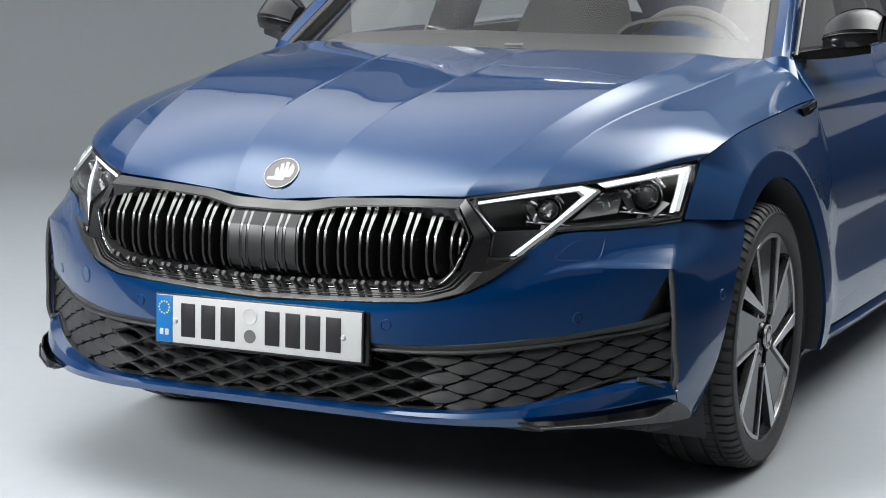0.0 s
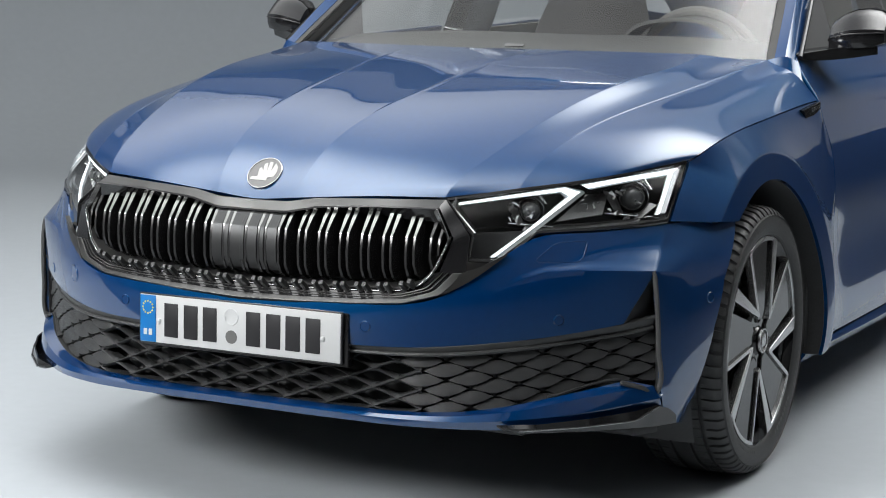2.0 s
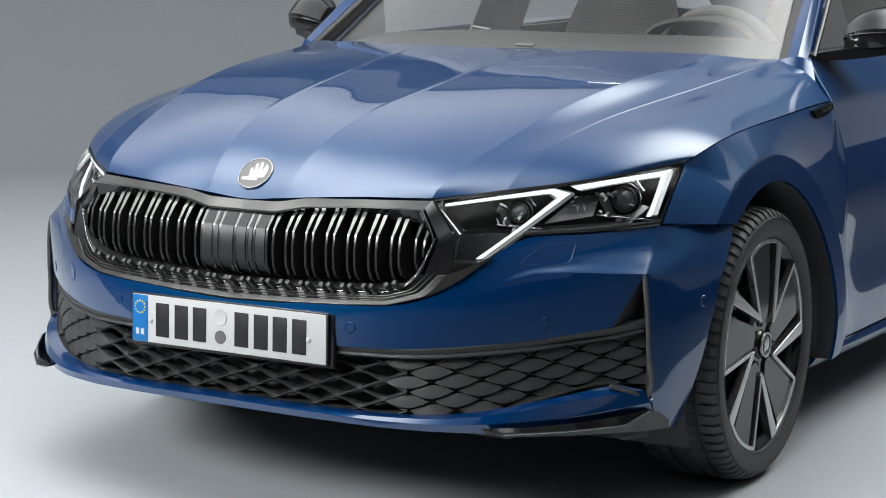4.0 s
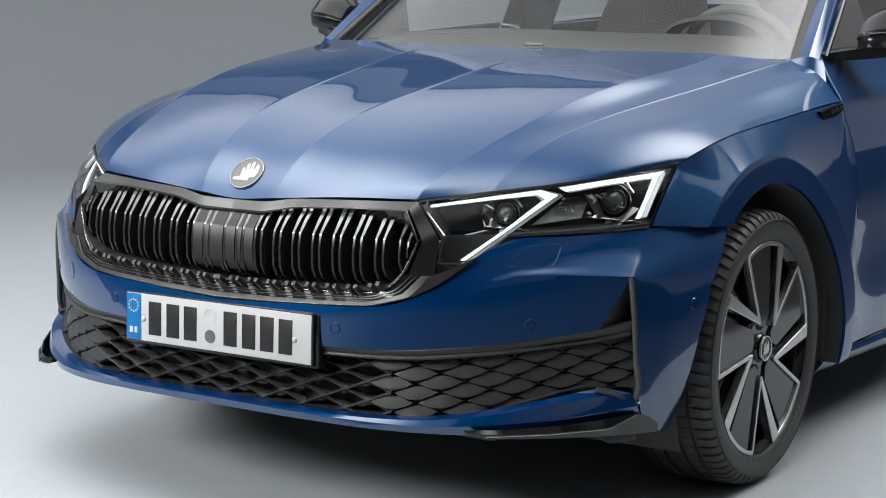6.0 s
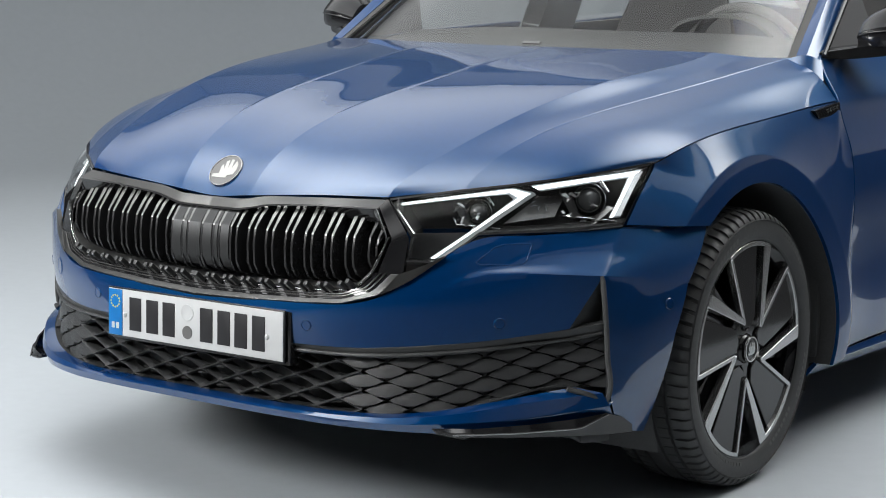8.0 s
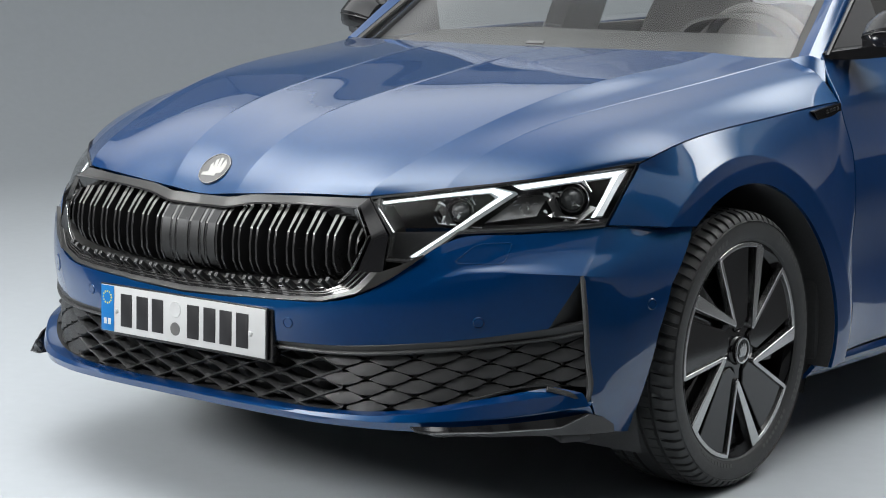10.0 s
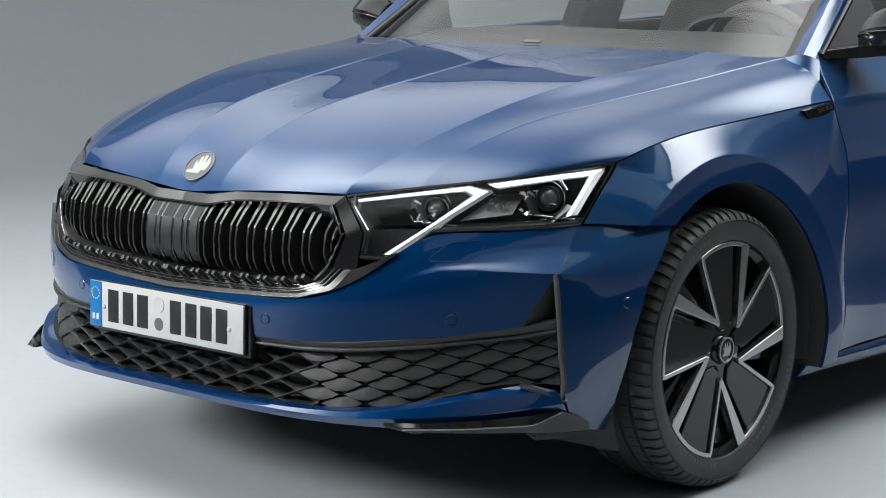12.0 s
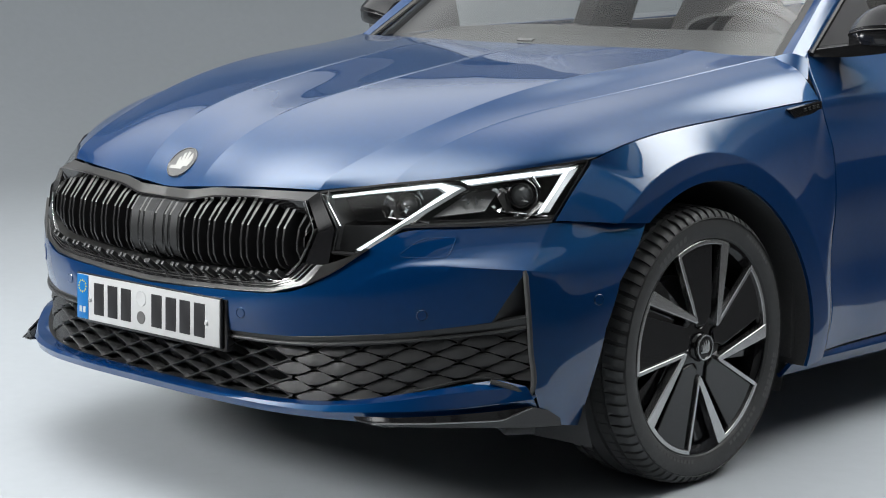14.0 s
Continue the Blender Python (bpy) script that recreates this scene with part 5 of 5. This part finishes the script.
# wheels
def wheel(name, at, flip):
    w = empty(name, car, at)
    w.rotation_euler = (0, 0, math.pi if flip else 0)
    rim = 0.252
    # tyre: shoulder blocks with cross grooves, four ribs
    half = 0.1125
    grow = (0.3255 - 0.252) / (0.331 - 0.252)
    prof = [(0.075, 0.240), (0.095, 0.250), (0.104, 0.256), (0.1085, 0.264), (0.1125, 0.285), (0.111, 0.302), (0.106, 0.314), (0.098, 0.322), (0.090, 0.3255), (0.074, 0.3285), (0.066, 0.3290), (0.065, 0.3215), (0.057, 0.3215), (0.056, 0.3305), (0.030, 0.331), (0.029, 0.3235), (0.020, 0.3235), (0.019, 0.331)]
    prof = [(a, r if r < 0.26 else 0.252 + (r - 0.252) * grow) for a, r in prof]
    full = prof + [(-a, r) for a, r in prof[::-1]]
    pitch = 72
    th, deep = [], []
    for k in range(pitch):
        for off, d in ((0.0, 0), (0.62, 0), (0.66, 1), (0.96, 1)):
            th.append(2 * math.pi * (k + off) / pitch)
            deep.append(d)
    th, deep = np.array(th), np.array(deep)
    v = []
    for a, r in full:
        cut = 0.006 if 0.068 < abs(a) < 0.108 and r > 0.305 else (0.0035 if 0.030 < abs(a) < 0.057 and r > 0.3245 else 0.0)
        rr = r - cut * deep
        sh = 0.10 * (abs(a) - 0.06) / 0.05 if abs(a) > 0.06 else 0
        ang = th + sh * 0.25
        v.append(np.stack([np.full_like(th, a), rr * np.cos(ang), rr * np.sin(ang)], -1))
    tyre = mesh_part("tyre", np.array(v).reshape(-1, 3), grid_faces(len(full), len(th), True), RUBBER, w, "black low-profile tyre", sharp=32)
    # plain raised bars for the lettering of the side wall
    for a0, a1, r0, r1, n in ((108, 132, 0.272, 0.285, 7), (36, 60, 0.284, 0.292, 9), (-68, -40, 0.264, 0.272, 8), (228, 262, 0.264, 0.272, 11), (-34, -10, 0.276, 0.287, 7)):
        for k in range(n):
            b0 = math.radians(a0 + (a1 - a0) * k / n)
            b1 = math.radians(a0 + (a1 - a0) * (k + 0.62) / n)
            q = []
            for x in (0.1128, 0.106):
                for rr, b in ((r0, b0), (r1, b0), (r1, b1), (r0, b1)):
                    q.append((x - max(0.0, 0.283 - rr) * 0.16, rr * math.cos(b), rr * math.sin(b)))
            mesh_part("sidewall_bar", q, [(0, 1, 2, 3), (4, 5, 6, 7), (0, 1, 5, 4), (1, 2, 6, 5), (2, 3, 7, 6), (3, 0, 4, 7)], MARK, tyre)
    for r in (0.2575, 0.302):
        mesh_part("sidewall_ring", *revolve([(0.108, r - 0.001), (0.1132 if r > 0.3 else 0.1085, r), (0.108, r + 0.001)], 120), RUBBER, tyre)
    # rim barrel
    barrel = [(0.094, 0.2560), (0.1015, 0.2545), (0.1015, 0.2515), (0.093, 0.2470), (0.085, 0.2370), (0.03, 0.222), (-0.07, 0.216), (-0.10, 0.245), (-0.10, 0.25)]
    mesh_part("rim", *revolve(barrel, 120), WHEELBLACK, w, "gloss black rim barrel", (-1, 0, 0))
    face = 0.1035

    def bar(outline, x0, x1, nm, mat, lab=""):
        mesh_part(nm, *slab(outline, x0, x1), mat, w, lab, bevel=0.0025)

    for k in range(5):
        o = 72 * k

        def U(pts):
            c, s = math.cos(math.radians(o)), math.sin(math.radians(o))
            return [(a * rim * c + b * rim * s, -a * rim * s + b * rim * c) for a, b in pts]

        arc_out = [(math.sin(math.radians(a)) * 1.0, math.cos(math.radians(a)) * 1.0) for a in np.linspace(-25, 21, 14)]
        arc_in = [(math.sin(math.radians(a)) * 0.955, math.cos(math.radians(a)) * 0.955) for a in np.linspace(20, -24, 14)]
        panel = [(math.sin(math.radians(a)) * 0.96, math.cos(math.radians(a)) * 0.96) for a in np.linspace(-23, 8, 8)] + [(0.135, 0.30), (0.05, 0.20), (-0.06, 0.20), (-0.10, 0.27)]
        bar(U(panel), face - 0.006, face - 0.022, "aero_panel", WHEELBLACK, "gloss black petal panel")
        bar(U(arc_out + arc_in), face + 0.001, face - 0.014, "rim_arc", ALLOY, "bright turned rim edge")
        thick = [(0.232, 0.962), (0.362, 0.920), (0.243, 0.215), (0.205, 0.165), (0.190, 0.205)]
        bar(U(thick), face + 0.002, face - 0.020, "spoke_bar", ALLOY, "bright turned spoke")
        thin = [(-0.412, 0.880), (-0.372, 0.895), (-0.098, 0.275), (-0.118, 0.225)]
        bar(U(thin), face + 0.001, face - 0.018, "spoke_edge", ALLOY, "thin bright spoke edge")
        under = [(0.34, 0.90), (0.52, 0.80), (0.26, 0.20), (0.16, 0.16), (0.20, 0.30)]
        bar(U(under), face - 0.030, face - 0.058, "back_spoke", WHEELBLACK)
        slot = [(math.sin(math.radians(a)) * 0.96, math.cos(math.radians(a)) * 0.96) for a in np.linspace(5, 15, 4)] + [(0.21, 0.26), (0.12, 0.26)]
        bar(U(slot), face - 0.036, face - 0.048, "slot_floor", WHEELBLACK)
        hole = U([(math.sin(math.radians(-5)) * 0.234, math.cos(math.radians(-5)) * 0.234)])[0]
        mesh_part("bolt_hole", *revolve([(face - 0.009, 0.0165), (face - 0.0075, 0.0150), (face - 0.009, 0.0135), (face - 0.030, 0.0125), (face - 0.0305, 0.0)], 24, "x", (0, *hole)), WHEELBLACK, w, "round black bolt recess")
        mesh_part("wheel_bolt", *revolve([(face - 0.016, 0.0), (face - 0.016, 0.008), (face - 0.020, 0.0095), (face - 0.032, 0.0095)], 12, "x", (0, *hole)), STEEL, w)
    mesh_part("hub_plate", *revolve([(face - 0.012, 0.0), (face - 0.012, 0.072), (face - 0.020, 0.080), (face - 0.06, 0.082)], 40), WHEELBLACK, w)
    mesh_part("hub_cone", *revolve([(face - 0.006, 0.0), (face - 0.006, 0.031), (face - 0.014, 0.037), (face - 0.03, 0.041)], 40), WHEELBLACK, w)
    cap = mesh_part("hub_cap", *revolve([(face + 0.001, 0.0), (face + 0.001, 0.0250), (face + 0.003, 0.0265), (face + 0.003, 0.030), (face - 0.010, 0.0315)], 40), GLOSS, w, "gloss black hub cap")
    mesh_part("cap_ring", *revolve([(face + 0.001, 0.0262), (face + 0.0045, 0.0268), (face + 0.0045, 0.0298), (face, 0.0305)], 40), ALLOY, cap)
    mesh_part("cap_relief", *slab([(-0.015, -0.013), (0.012, -0.013), (0.018, -0.004), (0.016, 0.010), (0.010, 0.017), (0.008, 0.003), (0.002, 0.019), (0.001, 0.004), (-0.007, 0.016), (-0.006, 0.002), (-0.013, 0.009), (-0.010, -0.007), (-0.016, -0.008)], face + 0.004, face), ALLOY, cap)
    mesh_part("brake_disc", *revolve([(0.012, 0.06), (0.012, 0.155), (-0.012, 0.155), (-0.012, 0.06)], 60), STEEL, w, "grey brake disc")
    mesh_part("brake_caliper", *box((0.06, 0.09, 0.16), (0.01, 0.15 if not flip else -0.15, 0.03), (0, 0, 0), 0.015), DARK, w)
    return w


for nm, y in (("front_wheel", 0.0), ("rear_wheel", 2.686)):
    wheel(nm, (0.7715, y + 0.003, 0.3255), False)
    wheel(nm, (-0.7755, y + 0.003, 0.3255), True)

# wheel housings
for y in (0.0, 2.686):
    prof = [(0.845, 0.40), (0.60, 0.405), (0.45, 0.405)]
    n = 40
    v = []
    for x, r in prof:
        for a in np.radians(np.linspace(-25, 205, n)):
            v.append((x, y + r * math.cos(a), 0.322 + r * math.sin(a)))
    both("wheel_housing", v, grid_faces(3, n), DARK, car, "dark wheel housing")
    v = [(0.45, y + 0.405 * math.cos(a), 0.322 + 0.405 * math.sin(a)) for a in np.radians(np.linspace(-25, 205, n))]
    both("housing_wall", v, [tuple(range(n))], DARK, car)
    if y == 0.0:
        lipc = [(x - 0.003, b, c) for x, b, c in ARCH_EDGE]
    else:
        lipc = [(side_x(y + 0.394 * math.cos(a), 0.322 + 0.394 * math.sin(a)) - 0.004, y + 0.392 * math.cos(a), 0.322 + 0.392 * math.sin(a)) for a in np.radians(np.linspace(-12, 124, 16))]
    lipb = [(x - 0.007, b, c) for x, b, c in lipc]
    both("arch_liner", *ribbon([(x - 0.006, b, c) for x, b, c in lipc], [(0.62, y + (b - y) * 1.02, 0.322 + (c - 0.322) * 1.02) for x, b, c in lipc], 60), DARK, car, "black arch liner", solid=0.003)
    both("arch_flange", *ribbon(lipc, lipb, 60), PAINT, car, "", (0, 0, -1), solid=0.003)
both("mud_flap", *box((0.20, 0.03, 0.22), (0.768, 0.388, 0.348), (0, 0, 0), 0.01), DARK, car)

# sill
SILL = [[(0.868, 0.40, 0.234), (0.878, 1.2, 0.234), (0.872, 2.30, 0.236)], [(0.872, 0.37, 0.222), (0.884, 1.2, 0.212), (0.876, 2.32, 0.214)], [(0.845, 0.37, 0.190), (0.855, 1.2, 0.178), (0.85, 2.32, 0.18)], [(0.76, 0.42, 0.175), (0.76, 1.2, 0.17), (0.76, 2.3, 0.17)]]
g = loft(SILL, [0, 0.6, 0.4, 0], 30, 4)
both("sill", g.reshape(-1, 3), grid_faces(g.shape[0], 30), PAINT, car, "blue sill", (1, 0, -0.2), solid=0.01)
mesh_part("underbody", *box((1.5, 4.0, 0.04), (0, 1.45, 0.235), (0, 0, 0), 0.01), DARK, car)

# fender badge with plain bars
fb = both("fender_badge", *slab([(0.378, 0.851), (0.520, 0.864), (0.520, 0.834), (0.402, 0.829)], 0.8435, 0.830), GLOSS, car, "gloss black fender badge", bevel=0.0015)
for k in range(4):
    y = 0.446 + 0.018 * k
    for o, s in zip(fb, (1, -1)):
        mesh_part("badge_bar", *box((0.002, 0.012, 0.009), (s * 0.8442, y, 0.8465 + 0.0018 * k), (5, 0, 0), 0.0005), CHROME, o)

# door mirrors
def mirrors():
    pair = (empty("door_mirror", car), empty("door_mirror", car))
    # sections of the shell from its inner end outwards: x, front y, rear y, base z, top z
    cut = [(0.804, 0.702, 0.765, 0.994, 1.046), (0.812, 0.686, 0.790, 0.990, 1.066), (0.845, 0.674, 0.815, 0.989, 1.086), (0.885, 0.671, 0.825, 0.991, 1.098), (0.925, 0.680, 0.845, 0.993, 1.101), (0.960, 0.694, 0.850, 0.998, 1.096), (0.985, 0.722, 0.845, 1.008, 1.080)]
    cut = [(0.804 + (x - 0.804) * 0.80, yf, yr, zb, zt) for x, yf, yr, zb, zt in cut]
    n = 32
    v = []
    for x, yf, yr, zb, zt in cut:
        for a in np.linspace(0, 2 * math.pi, n, endpoint=False):
            c, s = math.cos(a), math.sin(a)
            k = 1 / (abs(c) ** 7 + abs(s) ** 7) ** (1 / 7)
            lean = 0.75 * max(0.0, s * k) * (yr - yf) * 0.5
            v.append((x, (yf + yr) / 2 + c * k * (yr - yf) / 2 + (lean if c < 0 else 0), (zb + zt) / 2 + s * k * (zt - zb) / 2))
    f = grid_faces(len(cut), n, True) + [tuple(range(n)), tuple(range(len(cut) * n - 1, (len(cut) - 1) * n - 1, -1))]
    low = []
    for q in f:
        i, j = min(q) // n, max(q) // n
        zb, zt = (cut[i][3] + cut[j][3]) / 2, (cut[i][4] + cut[j][4]) / 2
        low.append(len(q) == 4 and sum(v[k][2] for k in q) / 4 < zb + 0.40 * (zt - zb))
    both("mirror_shell", v, [q for q, d in zip(f, low) if not d], MIRRORBLACK, pair, "satin black mirror shell", sharp=30)
    both("mirror_base", v, [q for q, d in zip(f, low) if d], GLOSS, pair, "gloss black lower mirror shell", sharp=30)
    band = [(x, yf - 0.002, zb + 0.40 * (zt - zb)) for x, yf, yr, zb, zt in cut]
    both("mirror_crease", *tube(band, 0.0022, 40, 6), GLOSS, pair)
    foot = [[(0.752, 0.600, 0.966), (0.80, 0.640, 0.964), (0.86, 0.690, 0.969), (0.93, 0.735, 0.980)], [(0.750, 0.592, 0.980), (0.80, 0.632, 0.989), (0.86, 0.682, 0.998), (0.93, 0.730, 1.001)], [(0.748, 0.640, 0.990), (0.80, 0.68, 0.998), (0.86, 0.72, 1.005), (0.89, 0.745, 1.006)], [(0.748, 0.72, 0.988), (0.80, 0.75, 0.996), (0.86, 0.785, 1.003), (0.89, 0.79, 1.004)], [(0.752, 0.72, 0.966), (0.80, 0.75, 0.972), (0.86, 0.785, 0.982), (0.89, 0.79, 0.990)], [(0.752, 0.601, 0.9655), (0.80, 0.641, 0.9635), (0.86, 0.691, 0.9685), (0.93, 0.736, 0.9795)]]
    st = loft(foot, [0.6] * 6, 18, 3)
    both("mirror_arm", st.reshape(-1, 3), grid_faces(st.shape[0], 18), GLOSS, pair, "satin black mirror foot")
    both("mirror_triangle", *ribbon([(0.757, 0.60, 0.974), (0.752, 0.95, 0.985)], [(0.725, 0.80, 1.10), (0.722, 0.88, 1.135)], 6), SATINGREY, pair, "satin grey corner panel", (1, 0, 0.2), solid=0.02)


mirrors()

# cabin seen through the glass
cabin = [[(0, 0.36, 0.965), (0, 0.7, 0.985), (0, 0.98, 0.985), (0, 1.04, 0.93)], [(0.4, 0.42, 0.96), (0.4, 0.7, 0.985), (0.4, 0.96, 0.985), (0.4, 1.02, 0.93)], [(0.68, 0.60, 0.95), (0.70, 0.75, 0.972), (0.70, 0.95, 0.972), (0.70, 1.0, 0.93)]]
g = loft(cabin, [0, 0, 0], 20, 5, True)
mesh_part("dashboard", g, grid_faces(g.shape[0], 20), DASH, car, "grey moulded dashboard", (0, 0, 1), solid=0.02)
g = loft([[(0.10, 0.92, 0.985), (0.12, 0.98, 0.99)], [(0.16, 0.90, 1.035), (0.17, 1.0, 1.04)], [(0.28, 0.90, 1.060), (0.28, 1.01, 1.065)], [(0.40, 0.90, 1.045), (0.40, 1.0, 1.05)], [(0.48, 0.92, 0.985), (0.47, 0.98, 0.99)]], [0] * 5, 6, 5)
mesh_part("instrument_hood", g, grid_faces(g.shape[0], 6), DASH, car, "", (0, -0.2, 1), solid=0.01)
ring = [(0.33 + 0.185 * math.cos(a), 1.04 - 0.07 * math.sin(a), 0.905 + 0.175 * math.sin(a)) for a in np.linspace(0, 2 * math.pi, 25)]
mesh_part("steering_wheel", *tube(ring, 0.015, 80, 10), CLOTH, car, "dark steering wheel")
for s in (-1, 1):
    seat = empty("front_seat", car, (0.36 * s, 1.55, 0.30))
    g = loft([[(-0.25, 0.12, 0.25), (-0.24, 0.22, 0.6), (-0.16, 0.30, 0.86)], [(0, 0.05, 0.25), (0, 0.16, 0.6), (0, 0.25, 0.90)], [(0.25, 0.12, 0.25), (0.24, 0.22, 0.6), (0.16, 0.30, 0.86)]], [0, 0, 0], 16, 6)
    mesh_part("seat_back", g, grid_faces(g.shape[0], 16), CLOTH, seat, "dark seat back", (0, -1, 0.3), solid=0.1)
    mesh_part("headrest", *box((0.24, 0.09, 0.17), (0, 0.30, 0.93), (-12, 0, 0), 0.035), CLOTH, seat)
    mesh_part("seat_cushion", *box((0.5, 0.5, 0.14), (0, -0.12, 0.2), (6, 0, 0), 0.04), CLOTH, seat)
mesh_part("cabin_floor", *box((1.4, 2.6, 0.03), (0, 1.7, 0.30), (0, 0, 0), 0.005), CLOTH, car)
both("door_liner", *ribbon([(0.73, 0.60, 0.955), (0.735, 1.6, 0.972), (0.73, 2.7, 0.985)], [(0.72, 0.60, 0.45), (0.73, 1.6, 0.45), (0.72, 2.7, 0.45)], 12), TRIM, car, "grey door lining", (-1, 0, 0), solid=0.03)
mesh_part("headliner", *ribbon([(-0.52, 1.2, 1.37), (-0.55, 2.0, 1.38), (-0.5, 2.8, 1.28)], [(0.52, 1.2, 1.37), (0.55, 2.0, 1.38), (0.5, 2.8, 1.28)], 10), TRIM, car, "", (0, 0, -1), solid=0.01)
mesh_part("scuttle_panel", *ribbon([(-0.69, 0.535, 0.952), (-0.4, 0.33, 0.966), (0, 0.27, 0.970), (0.4, 0.33, 0.966), (0.69, 0.535, 0.952)], [(-0.69, 0.60, 0.94), (-0.4, 0.42, 0.95), (0, 0.36, 0.955), (0.4, 0.42, 0.95), (0.69, 0.60, 0.94)], 40), PLASTIC, car, "", (0, 0, 1), solid=0.01)
mesh_part("wiper_arm", *tube([(-0.60, 0.385, 0.972), (-0.565, 0.374, 0.981), (-0.53, 0.368, 0.981)], 0.0065, 16, 8), GLOSS, car, "black wiper arm")
mesh_part("vehicle_label", *box((0.055, 0.012, 0.004), (0.071, 0.285, 0.999), (30, 0, 0), 0.001), BADGEGREY, car, "small pale label at the windscreen base")
